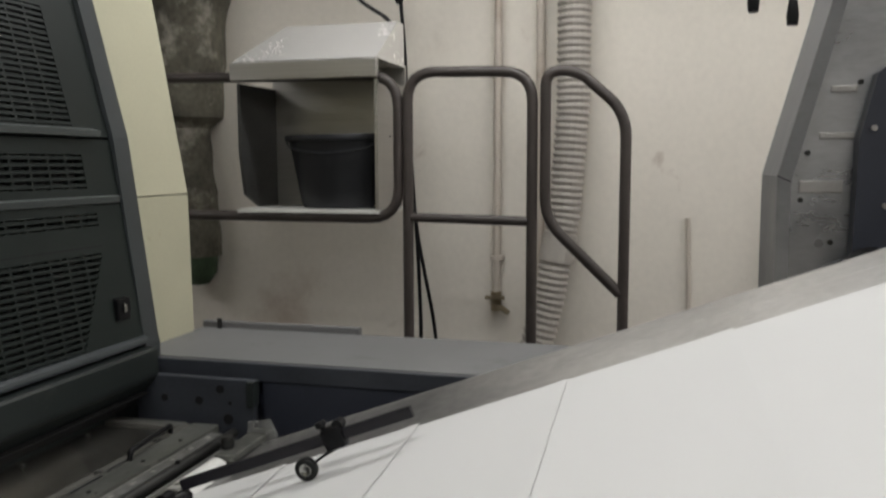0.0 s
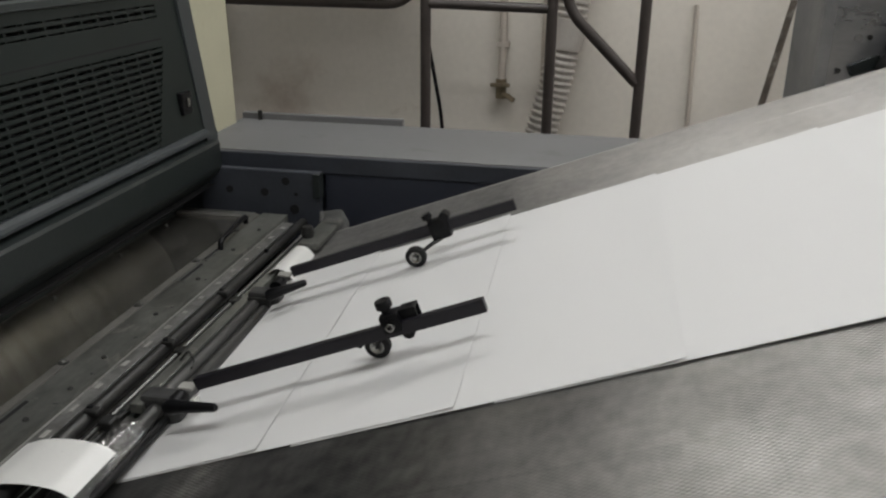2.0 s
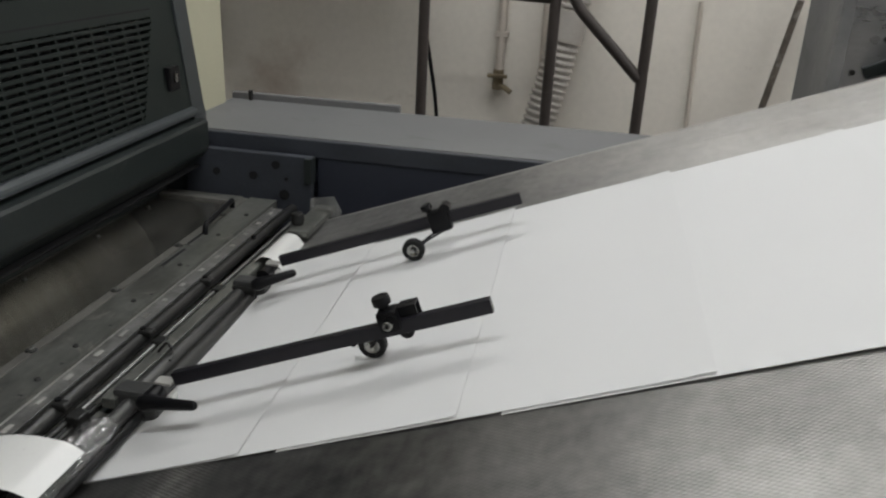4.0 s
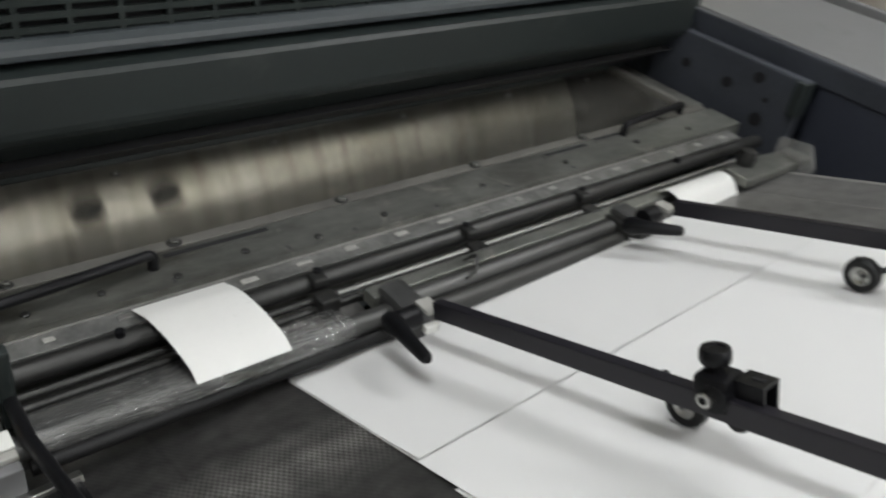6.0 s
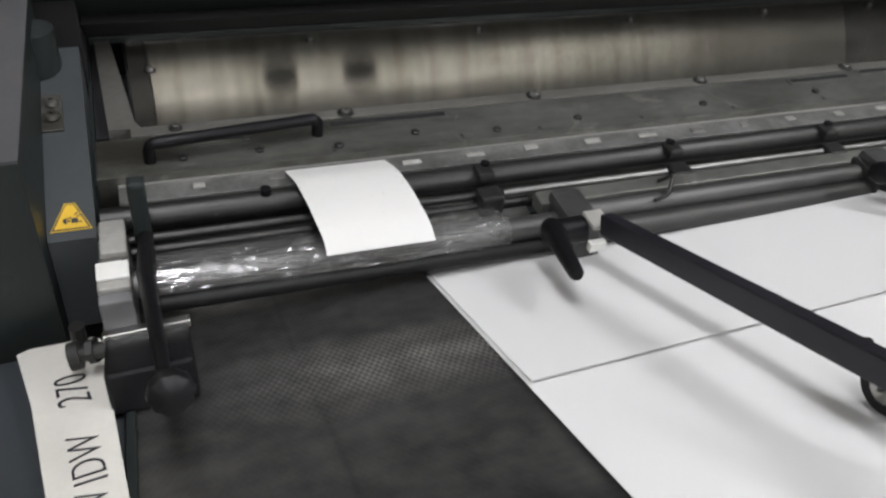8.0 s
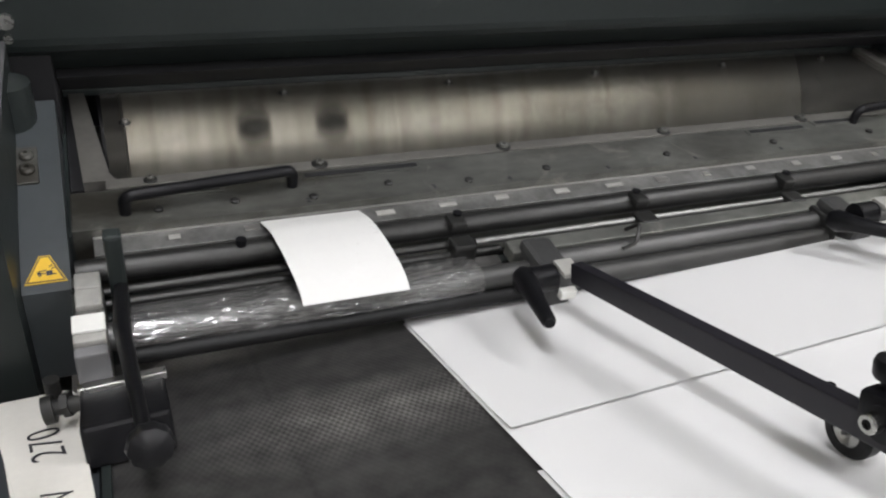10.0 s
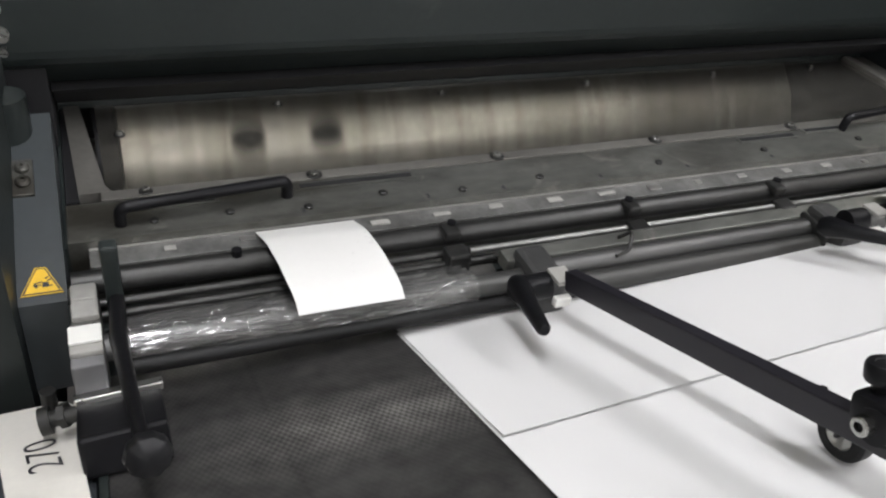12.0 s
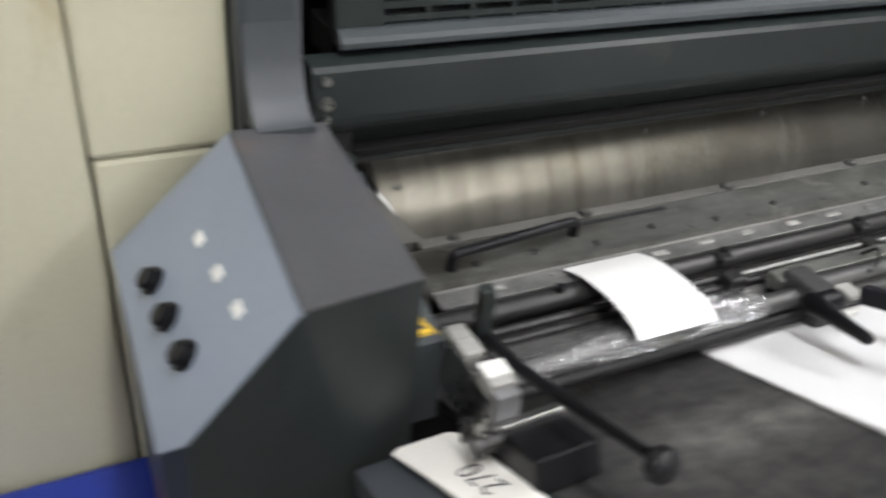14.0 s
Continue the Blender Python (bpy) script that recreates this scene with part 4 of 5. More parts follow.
def guard():
    g = thing("cylinder_guard", "oily metal guard cover with a long clear window", "guard")
    z1, z0 = 0.998, 0.992
    a, b = 0.80, 1.93
    part("upper_rail", boxm((-0.7755, a, z0 + 0.001), (-0.7685, b, z1 + 0.003), 0.001), M["press_dark"], g)
    part("lower_plate", boxm((-0.5775, a, z0), (-0.522, b, z1), 0.0015), M["oily_steel"], g)
    part("plate_edge", boxm((-0.5925, a + 0.03, z0), (-0.5780, b - 0.012, z1 + 0.0012), 0.0012), M["dull_edge"], g, "pale rubbed edge strip")
    part("end_frame", plate([(-0.766, a + 0.005), (-0.766, a + 0.020), (-0.605, a + 0.0345), (-0.5925, a + 0.040), (-0.5925, a + 0.012), (-0.640, a + 0.010)], 0.036, Matrix.Translation((0, 0, z0 - 0.03))), M["dull_edge"], g, "pale worn end frame")
    part("end_frame", boxm((-0.763, b - 0.0445, z0 - 0.03), (-0.5925, b - 0.028, z1 + 0.003), 0.002), M["dull_edge"], g, "pale worn end frame")
    part("end_flange", boxm((-0.763, b - 0.0275, z0 - 0.03), (-0.5925, b, z1), 0.002), M["oily_steel"], g, "oily end flange")
    w = part("window_pane", boxm((-0.768, 0.835, 0.9925), (-0.5930, 1.885, 0.9955)), M["window"], g, "clear smeared plastic window")
    w.visible_shadow = False
    # brown strip added to imitate the dim reflection low on the cylinder
    part("drum_dim_strip", prism([(-0.592, 0.986), (-0.592, 0.982), (-0.640, 0.955), (-0.640, 0.959)], 0.85, 1.88), M["dim_strip"], g, "added brown strip for the cylinder's dim lower part")
    part("skirt", boxm((-0.524, a, 0.93), (-0.519, b, 0.998)), M["oily_steel"], g)
    part("end_skirt", boxm((-0.8, a - 0.003, 0.7), (-0.52, a, 0.992)), M["press_dark"], g)

    def bolt(x, y, z, r):
        w = part("washer", lathe([(r * 0.45, 0), (r, 0), (r, 0.0009), (r * 0.92, 0.0013), (r * 0.45, 0.0013), (r * 0.45, 0)], 18, Matrix.Translation((x, y, z))), M["dark_steel"], g, "dark oily washer", smooth=True)
        part("screw", lathe([(r * 0.62, 0.0013), (r * 0.62, 0.0036), (r * 0.5, 0.0045), (r * 0.26, 0.0045), (r * 0.26, 0.003), (0, 0.003)], 14, Matrix.Translation((x, y, z))), M["oily_steel"], w, "worn screw head", smooth=True)

    for y in (1.024, 1.222, 1.425, 1.628, 1.805):
        bolt(-0.742, y, 0.9955, 0.0052)
        bolt(-0.5845, y, z1 + 0.0012, 0.0080)
    bolt(-0.700, 0.855, 0.9955, 0.0055)
    bolt(-0.585, 0.868, z1 + 0.0012, 0.0062)
    for y in (0.87, 0.935, 1.005, 1.08, 1.16, 1.25, 1.40, 1.55, 1.70, 1.82):
        part("plug_screw", lathe([(0.0042, 0), (0.0042, 0.0018), (0.003, 0.0026), (0, 0.0022)], 12, Matrix.Translation((-0.536 + 0.007 * math.sin(40 * y), y, z1))), M["dark_steel"], g, smooth=True)
    # pressed adjusting slots with raised rims
    for y0, y1, x in ((1.005, 1.118, -0.567), (0.862, 0.925, -0.562), (1.535, 1.615, -0.566), (1.640, 1.70, -0.572)):
        rim = part("slot_rim", boxm((x - 0.0062, y0 - 0.004, z1), (x + 0.0062, y1 + 0.004, z1 + 0.0012), 0.0005), M["oily_steel"], g)
        part("slot", boxm((x - 0.0030, y0, z1 + 0.0012), (x + 0.0030, y1, z1 + 0.0017)), M["black_gap"], rim, "dark slot")
    for digit, y in DIGITS:
        text_part("scale_digit", digit, 0.0085, pose(-0.5275, y, z1 + 0.0003, 0, 0, 90), M["ink"], g, 0.0002)
    for y in (1.318, 1.43, 1.55):
        part("scale_mark", boxm((-0.530, y - 0.0015, z1), (-0.525, y + 0.0015, z1 + 0.0004)), M["ink"], g, "small dark scale mark")
    handle(g, 0.843, 0.990, -0.543)
    handle(g, 1.697, 1.852, -0.572)
    return g


# ------------------------------------------------------------------ turning gripper cylinder under the window
CYL_AT = (-0.864, 0, 0.871)


def cylinder():
    R, y0, y1 = 0.140, 0.856, 1.795
    c = thing("gripper_cylinder", "worn bronze-coloured cylinder with a row of sheet grippers", "cylinder", pose(*CYL_AT))
    bm = bmesh.new()
    n = 56
    ang = [radians(28) + radians(304) * i / n for i in range(n + 1)]
    prof = [(R * math.sin(t), R * math.cos(t)) for t in ang]
    prof += [(-0.060, 0.085), (0.060, 0.085)]
    add_prism(bm, prof, y0, y1)
    part("skin", bm, M["drum"], c, smooth=True)
    part("shaft", rodm((0, 0.80, 0), (0, 1.95, 0), 0.03, 16), M["dark_steel"], c, smooth=True)
    part("gap_floor", boxm((-0.0625, y0 + 0.001, 0.0853), (0.0625, y1 - 0.001, 0.0895)), M["black_gap"], c, "near-black gap floor")
    for sx in (-1, 1):
        part("gap_wall", boxm((-0.0012, y0 + 0.001, 0), (0.0012, y1 - 0.001, 0.036), 0.0, Matrix.Translation((sx * 0.0605, 0, 0.087)) @ pose(0, 0, 0, 0, sx * 7)), M["black_gap"], c)
    part("gripper_bar", rodm((0, y0, 0.106), (0, y1, 0.106), 0.014, 12), M["dark_steel"], c, smooth=True)
    gm = mesh_of(boxm((-0.050, -0.0115, 0.098), (0.056, 0.0115, 0.1265), 0.003), "gripper", M["brass"])
    k = 23
    for i in range(k):
        o = new("gripper", gm)
        o.parent = c
        o.matrix_basis = Matrix.Translation((0, y0 + 0.065 + i * (y1 - y0 - 0.085) / (k - 1) + 0.006 * math.sin(5.3 * i), 0.003 * math.sin(3.1 * i)))
    for y in (0.992, 1.083):
        at = Matrix.Translation((0, y, 0)) @ Matrix.Rotation(radians(190), 4, "Y")
        part("bolt_hole", rodm(at @ Vector((0, 0, R - 0.004)), at @ Vector((0, 0, R + 0.0006)), 0.0205, 20), M["black_gap"], c, "dark round bolt hole", smooth=True)
    for y in (y0 - 0.025, y1 + 0.003):
        part("bearer", rodm((0, y, 0), (0, y + 0.022, 0), R * 0.93, 40), M["black_plastic"], c, "black bearer ring", smooth=True)
    return c


# ------------------------------------------------------------------ rods and shafts in front of the guard
def front_shafts():
    s = thing("register_strip", "perforated bright steel strip along the guard", "strip")
    part("strip", boxm((-0.517, 0.815, 0.985), (-0.494, 1.90, 0.990), 0.001), M["strip_steel"], s)
    part("rear_edge", boxm((-0.5185, 0.815, 0.990), (-0.5160, 1.90, 0.9914), 0.0006), M["stainless"], s, "rubbed bright edge")
    rng = random.Random(12)
    for i in range(17):
        y = 0.872 + i * 0.0615 + 0.004 * rng.random()
        part("pad", boxm((-0.5115 + 0.003 * rng.random(), y, 0.990), (-0.5015 - 0.003 * rng.random(), y + 0.008 + 0.012 * rng.random(), 0.9912), 0.0005), M[rng.choice(("worn_block", "edge_steel", "stainless"))], s, "rubbed pale pad")
    t = thing("stop_shaft", "dark oiled round shaft across the feed table", "shaft")
    part("rod", rodm((-0.484, 0.80, 0.982), (-0.484, 1.93, 0.982), 0.0105, 20), M["dark_steel"], t, smooth=True)
    for y in (0.93, 1.128, 1.325, 1.52, 1.72):
        part("collar_screw", rodm((-0.482, y, 0.992), (-0.482, y, 0.998), 0.0045, 10), M["black_plastic"], t, smooth=True)
    t = thing("lay_rail", "black slotted rail below the shaft", "rail")
    part("rail", boxm((-0.468, 0.805, 0.945), (-0.449, 1.93, 0.960), 0.002), M["press_dark"], t)
    part("lip", boxm((-0.461, 0.805, 0.960), (-0.457, 1.93, 0.966)), M["dark_steel"], t)
    t = thing("polished_rod", "bright polished rod between the shafts", "rod")
    part("rod", rodm((-0.4605, 1.14, 0.9775), (-0.4605, 1.90, 0.9775), 0.0034, 14), M["rod_steel"], t, smooth=True)
    for y in (1.125, 1.325, 1.515):
        h = thing("lay_holder", "small dark clamp block on the rods", "clamp", group="lay holders")
        part("block", boxm((-0.466, y - 0.011, 0.958), (-0.446, y + 0.011, 0.984), 0.003), M["dark_steel"], h)
        part("cap", boxm((-0.486, y - 0.008, 0.986), (-0.466, y + 0.008, 0.996), 0.003), M["dark_steel"], h)
    w = thing("wire_clip", "thin bent wire clip on the rail", "clip")
    part("wire", tubem([(-0.440, 1.29, 0.984), (-0.428, 1.295, 0.999), (-0.414, 1.285, 0.988), (-0.412, 1.27, 0.985)], 0.002, 6, rad=0.006), M["dark_steel"], w, smooth=True)
    # front shaft group
    f = thing("front_shaft", "scratched steel shaft along the board's lower end", "shaft")
    part("flat_bar", boxm((-0.450, 1.165, 0.968), (-0.431, 1.90, 0.983), 0.002), M["oily_steel"], f)
    for x, z in ((-0.458, 0.968), (-0.4655, 0.9745)):
        part("inner_rod", rodm((x, 0.815, z), (x, 1.165, z), 0.0038, 14), M["dark_steel"], f, smooth=True)
    for ya, yb in ((0.81, 1.205), (1.521, 1.90)):
        part("tube", rodm((-0.4155, ya, 0.9715), (-0.4155, yb, 0.9715), 0.0110, 20), M["roller_steel"], f, smooth=True)
    part("lower_rod", rodm((-0.4035, 0.83, 0.9590), (-0.4035, 1.90, 0.9590), 0.0068, 16), M["rubber"], f, smooth=True)
    for x, z, r in ((-0.4215, 0.9745, 0.0105), (-0.4035, 0.9665, 0.0105)):
        part("roller", rodm((x, 1.205, z), (x, 1.515, z), r, 20), M["roller_steel"] if z > 0.97 else M["shaft_steel"], f, smooth=True)
    part("inner_plate", prism([(-0.4535, 0.9605), (-0.4535, 0.9645), (-0.4265, 0.9615), (-0.4265, 0.9575)], 0.83, 1.162), M["board"], f, "embossed steel inner plate")
    part("roller_end", boxm((-0.434, 1.515, 0.955), (-0.392, 1.521, 0.988), 0.004), M["dark_steel"], f)
    # clear wrap round the tube, its loose tail drawn back over the inner rods
    bm = bmesh.new()
    nu, nv = 260, 90
    grid = []
    for i in range(nu + 1):
        y = 0.835 + (1.125 - 0.835) * i / nu
        row = []
        for j in range(nv + 1):
            f = j / nv
            if f < 0.72:
                a = radians(-65 + 185 * f / 0.72)
                base, out, loose = Vector((-0.4155 + 0.0115 * math.cos(a), y, 0.9715 + 0.0115 * math.sin(a))), Vector((math.cos(a), 0, math.sin(a))), 0.55
            else:
                g = (f - 0.72) / 0.28
                a = radians(120)
                base = Vector((-0.4155 + 0.0115 * math.cos(a) - 0.0285 * g, y, 0.9715 + 0.0115 * math.sin(a) - 0.0125 * g))
                out, loose = Vector((-0.15, 0, 1)), 1.0 - 0.4 * g
            n1 = 1 - 2.4 * abs(noise.noise(Vector((y * 22, f * 17 + y * 15, 1.0))))
            n2 = 1 - 2.4 * abs(noise.noise(Vector((y * 50, f * 34 - y * 30, 7.0))))
            tight = 0.45 + 0.55 * max(0.0, min(1.0, (y - 0.89) / 0.05))
            row.append(bm.verts.new(base + out * (0.0010 + tight * loose * (0.0022 * n1 + 0.0014 * n2))))
        grid.append(row)
    for i in range(nu):
        for j in range(nv):
            bm.faces.new((grid[i][j], grid[i + 1][j], grid[i + 1][j + 1], grid[i][j + 1]))
    wr = whole("plastic_wrap", bm, M["film"], "crinkled clear plastic wrapped round the shaft", "plastic wrap", smooth=True)
    wr.visible_shadow = False
    # far end plate
    e = thing("end_plate", "clear plastic end plate with rounded corners", "plate")
    part("plate", plate([(-0.035, -0.03), (0.03, -0.03), (0.045, 0.02), (0.025, 0.055), (-0.03, 0.045)], 0.006, Matrix.Translation((-0.405, 1.897, 0.983)) @ pose(0, 0, 0, 90) @ Matrix.Scale(0.86, 4)), M["hazy"], e)
    part("arm", boxm((-0.43, 1.76, 0.985), (-0.39, 1.93, 1.000), 0.004), M["oily_steel"], e)
    part("knob", lathe([(0.012, 0), (0.014, 0.01), (0.011, 0.022), (0, 0.024)], 14, Matrix.Translation((-0.425, 1.80, 1.0))), M["dark_steel"], e, smooth=True)


def curved_paper(name, prof, y0, y1, label, skew=0.0):
    """A thin strip of paper bent along an (x, z) line."""
    bm = bmesh.new()
    th = 0.0007
    pts = [Vector((x, 0, z)) for x, z in prof]
    pts = rounded(pts, 0.03, 5)
    up, dn = [], []
    for i, p in enumerate(pts):
        a, b = pts[max(i - 1, 0)], pts[min(i + 1, len(pts) - 1)]
        t = (b - a).normalized()
        n = Vector((-t.z, 0, t.x))
        sh = skew * i / len(pts)
        up.append([bm.verts.new(p + n * th + Vector((0, y + sh, 0))) for y in (y0, y1)])
        dn.append([bm.verts.new(p + Vector((0, y + sh, 0))) for y in (y0, y1)])
    for i in range(len(pts) - 1):
        bm.faces.new((up[i][0], up[i][1], up[i + 1][1], up[i + 1][0]))
        bm.faces.new((dn[i][1], dn[i][0], dn[i + 1][0], dn[i + 1][1]))
        bm.faces.new((up[i][0], up[i + 1][0], dn[i + 1][0], dn[i][0]))
        bm.faces.new((up[i][1], dn[i][1], dn[i + 1][1], up[i + 1][1]))
    bmesh.ops.recalc_face_normals(bm, faces=bm.faces)
    return whole(name, bm, M["label"], label, "paper strip", "paper strips", smooth=True)


# ------------------------------------------------------------------ feed board
def feed_board():
    b = thing("feed_board", "sloping embossed steel feed board", "feed board", BOARD)
    u0, u1 = -0.46 / COSU, 1.30
    v0, v1 = 0.811 - 1.65, 1.873 - 1.65
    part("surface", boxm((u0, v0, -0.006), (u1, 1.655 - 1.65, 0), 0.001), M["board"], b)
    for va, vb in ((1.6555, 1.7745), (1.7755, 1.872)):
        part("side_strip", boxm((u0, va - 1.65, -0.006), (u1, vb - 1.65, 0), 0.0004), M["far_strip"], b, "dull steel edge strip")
    part("edge_rail", boxm((u0 + 0.05, v1, -0.05), (u1, v1 + 0.006, 0.0005), 0.001), M["edge_steel"], b)
    part("edge_rail", boxm((u0 + 0.02, v0 - 0.006, -0.05), (u1, v0, 0.002), 0.001), M["press_dark"], b)
    part("frame", boxm((u0 + 0.1, v0 + 0.05, -0.09), (u1, v1 - 0.05, -0.006)), M["press_dark"], b)
    part("lower_board", boxm((u0 - 0.26, v0, -0.012), (u0 - 0.001, v1, -0.004)), M["press_dark"], b)


# ------------------------------------------------------------------ wheel bars
def turned_knob(r, h, m):
    """A flat knob with a rounded rim on a short neck."""
    return lathe([(0, 0), (r * 0.55, 0), (r * 0.55, h * 0.3), (r * 0.92, h * 0.34), (r, h * 0.45), (r, h * 0.85), (r * 0.9, h), (r * 0.55, h), (r * 0.5, h * 0.95), (0, h * 0.95)], 22, m)


def near_holder(t, m, sx):
    """Slide block hung over the bar, open square sleeve, knurled knob and hex bolt."""
    blk = bmesh.new()
    add_box(blk, (sx - 0.0135, -0.0085, -0.003), (sx + 0.0125, 0.018, 0.0225), m, 0.0045)
    block = part("slide_block", blk, M["black_plastic"], t, "black slide block", smooth=True)
    part("block_lug", rodm(m @ Vector((sx + 0.003, -0.0090, 0.008)), m @ Vector((sx + 0.003, 0.004, 0.008)), 0.0105, 20), M["black_plastic"], block, smooth=True)
    hol = bmesh.new()
    y0, y1, z0, z1, w = 0.001, 0.021, -0.002, 0.0215, 0.0022
    for lo, hi in (((y0, z0), (y1, z0 + w)), ((y0, z1 - w), (y1, z1)), ((y0, z0 + w), (y0 + w, z1 - w)), ((y1 - w, z0 + w), (y1, z1 - w))):
        add_box(hol, (sx + 0.0125, lo[0], lo[1]), (sx + 0.034, hi[0], hi[1]), m)
    part("sleeve", hol, M["black_plastic"], t, "open square sleeve")
    part("sleeve_slot", boxm((sx + 0.021, 0.009, z1), (sx + 0.029, 0.014, z1 + 0.0006), 0.0, m), M["black_gap"], t)
    part("knob", turned_knob(0.0110, 0.0165, m @ Matrix.Translation((sx - 0.004, 0.006, 0.0225))), M["black_plastic"], t, "round black knob", smooth=True)
    at = m @ Vector((sx - 0.001, -0.0090, 0.008))
    q = Matrix.Translation(at) @ (m.to_3x3() @ Vector((0, -1, 0))).to_track_quat("Z", "Y").to_matrix().to_4x4()
    bo = part("bolt", lathe([(0, 0), (0.0058, 0), (0.0058, 0.0052), (0.0050, 0.006), (0.0029, 0.006), (0.0029, 0.003), (0, 0.003)], 18, q), M["steel"], t, "bright socket-head bolt", smooth=True)
    part("socket", rodm(q @ Vector((0, 0, 0.0030)), q @ Vector((0, 0, 0.0034)), 0.0028, 6), M["black_gap"], bo)


def far_holder(t, m, sx):
    """Rounded slide block with a knob and a screw lug on top."""
    blk = bmesh.new()
    add_box(blk, (sx - 0.019, -0.0125, -0.020), (sx + 0.017, 0.0135, 0.016), m, 0.008)
    block = part("slide_block", blk, M["black_plastic"], t, "black slide block", smooth=True)
    part("block_lug", rodm(m @ Vector((sx + 0.012, -0.010, 0.015)), m @ Vector((sx + 0.012, 0.010, 0.015)), 0.0085, 18), M["black_plastic"], block, smooth=True)
    part("knob", turned_knob(0.0090, 0.0135, m @ Matrix.Translation((sx - 0.014, 0, 0.0145)) @ pose(0, 0, 0, 0, -14)), M["black_plastic"], t, "round black knob", smooth=True)


def wheel_bar(y, x_end, slide_x, wheel_right, far):
    t = thing("wheel_bar", "black square bar with sliding wheel holder over the sheets", "wheel holder", group="wheel bars")
    a = on_board(-0.350, y - 0.012, 0.049)
    e = Vector((x_end, y + 0.004, 1.1255 + 0.376 * x_end + 0.05 * (y - 1.65) + 0.049))
    d = (e - a)
    L = d.length
    ex = d.normalized()
    ey = Vector((0, 0, 1)).cross(ex).normalized()
    ez = ex.cross(ey)
    m = Matrix.Translation(a) @ Matrix((ex, ey, ez)).transposed().to_4x4()
    h = 0.0058
    part("bar", boxm((0.012, -h, -0.0088), (L, h, 0.0086), 0.0012, m), M["black_bar"], t)
    sx = (slide_x + 0.352) / ex.x
    (far_holder if far else near_holder)(t, m, sx)
    # wheel
    wr = 0.0175
    wu = slide_x - (0.042 if far else 0.038)
    wy = y - (0.030 if far else -0.028)
    wc = on_board(wu, wy, wr + 0.0035)
    ax = EV
    w = part("wheel", lathe([(0.0085, -0.006), (0.0095, -0.006), (0.0095, 0.006), (0.0085, 0.006), (0.0035, 0.004), (0.0035, -0.004), (0.0085, -0.006)], 24, Matrix.Translation(wc) @ ax.to_track_quat("Z", "Y").to_matrix().to_4x4()), M["steel"], t, "grey metal hub", smooth=True)
    part("tyre", lathe([(0.0098, -0.0065), (wr - 0.002, -0.0065), (wr, -0.004), (wr, 0.004), (wr - 0.002, 0.0065), (0.0098, 0.0065), (0.0098, -0.0065)], 28, Matrix.Translation(wc) @ ax.to_track_quat("Z", "Y").to_matrix().to_4x4()), M["rubber"], w, "black rubber tyre", smooth=True)
    top = m @ Vector((sx + 0.006, 0.0, -0.016) if far else (sx - 0.014, 0.014, -0.006))
    for s in (-0.008, 0.008):
        part("fork", tubem([wc + ax * s, wc.lerp(top, 0.5) + ax * s + EW * 0.002, top + ax * s], 0.0018, 6), M["black_plastic"], t, smooth=True)
    part("axle", rodm(wc - ax * 0.009, wc + ax * 0.009, 0.003, 8), M["steel"], t, smooth=True)
    if not far:
        part("pivot", rodm(wc - EU * 0.022 - ax * 0.006 + EW * 0.008, wc - EU * 0.022 + ax * 0.006 + EW * 0.008, 0.0042, 12), M["black_plastic"], t, smooth=True)
        part("stay", tubem([wc - EU * 0.021 + EW * 0.008, wc - EU * 0.019 + EW * 0.021], 0.0028, 8), M["black_plastic"], t, smooth=True)
        part("guide_wheel", lathe([(0.0025, -0.004), (0.008, -0.004), (0.009, -0.002), (0.009, 0.002), (0.008, 0.004), (0.0025, 0.004), (0.0025, -0.004)], 18, Matrix.Translation(m @ Vector((sx + 0.012, 0.010, -0.0125))) @ ax.to_track_quat("Z", "Y").to_matrix().to_4x4()), M["rubber"], t, "small black guide wheel", smooth=True)
    # shaft clamp with its lever
    c = a + Vector((-0.022, 0.006, -0.006))
    part("clamp", boxm((c.x - 0.050, c.y - 0.014, 0.950), (c.x + 0.008, c.y + 0.016, 0.9925), 0.006), M["clamp_grey"], t, "dull grey shaft clamp")
    part("collar", rodm((c.x + 0.014, c.y - 0.036, c.z - 0.009), (c.x + 0.014, c.y - 0.013, c.z - 0.009), 0.0115, 18), M["black_plastic"], t, smooth=True)
    part("clip", boxm((c.x + 0.008, c.y - 0.013, c.z + 0.001), (c.x + 0.030, c.y + 0.004, c.z + 0.005), 0.0012), M["worn_block"], t, "pale metal clip")
    part("clip", boxm((c.x + 0.024, c.y - 0.012, c.z - 0.022), (c.x + 0.031, c.y + 0.003, c.z - 0.013), 0.0012), M["white_metal"], t, "pale metal clip")
    lv = bmesh.new()
    p0 = Vector((-0.378, y - 0.060, 1.009)) if far else Vector((c.x + 0.013, c.y - 0.040, c.z - 0.008))
    p1 = Vector((-0.320, y - 0.045, 1.031)) if far else Vector((-0.303, y - 0.066, 1.017))
    add_tube(lv, [p0 - (p1 - p0) * 0.12, p0, p0.lerp(p1, 0.3), p1.lerp(p0, 0.05), p1], [0.0085, 0.0112, 0.0082, 0.0060, 0.0040], 12)
    part("lever", lv, M["black_plastic"], t, "black clamping lever", smooth=True)
    return t


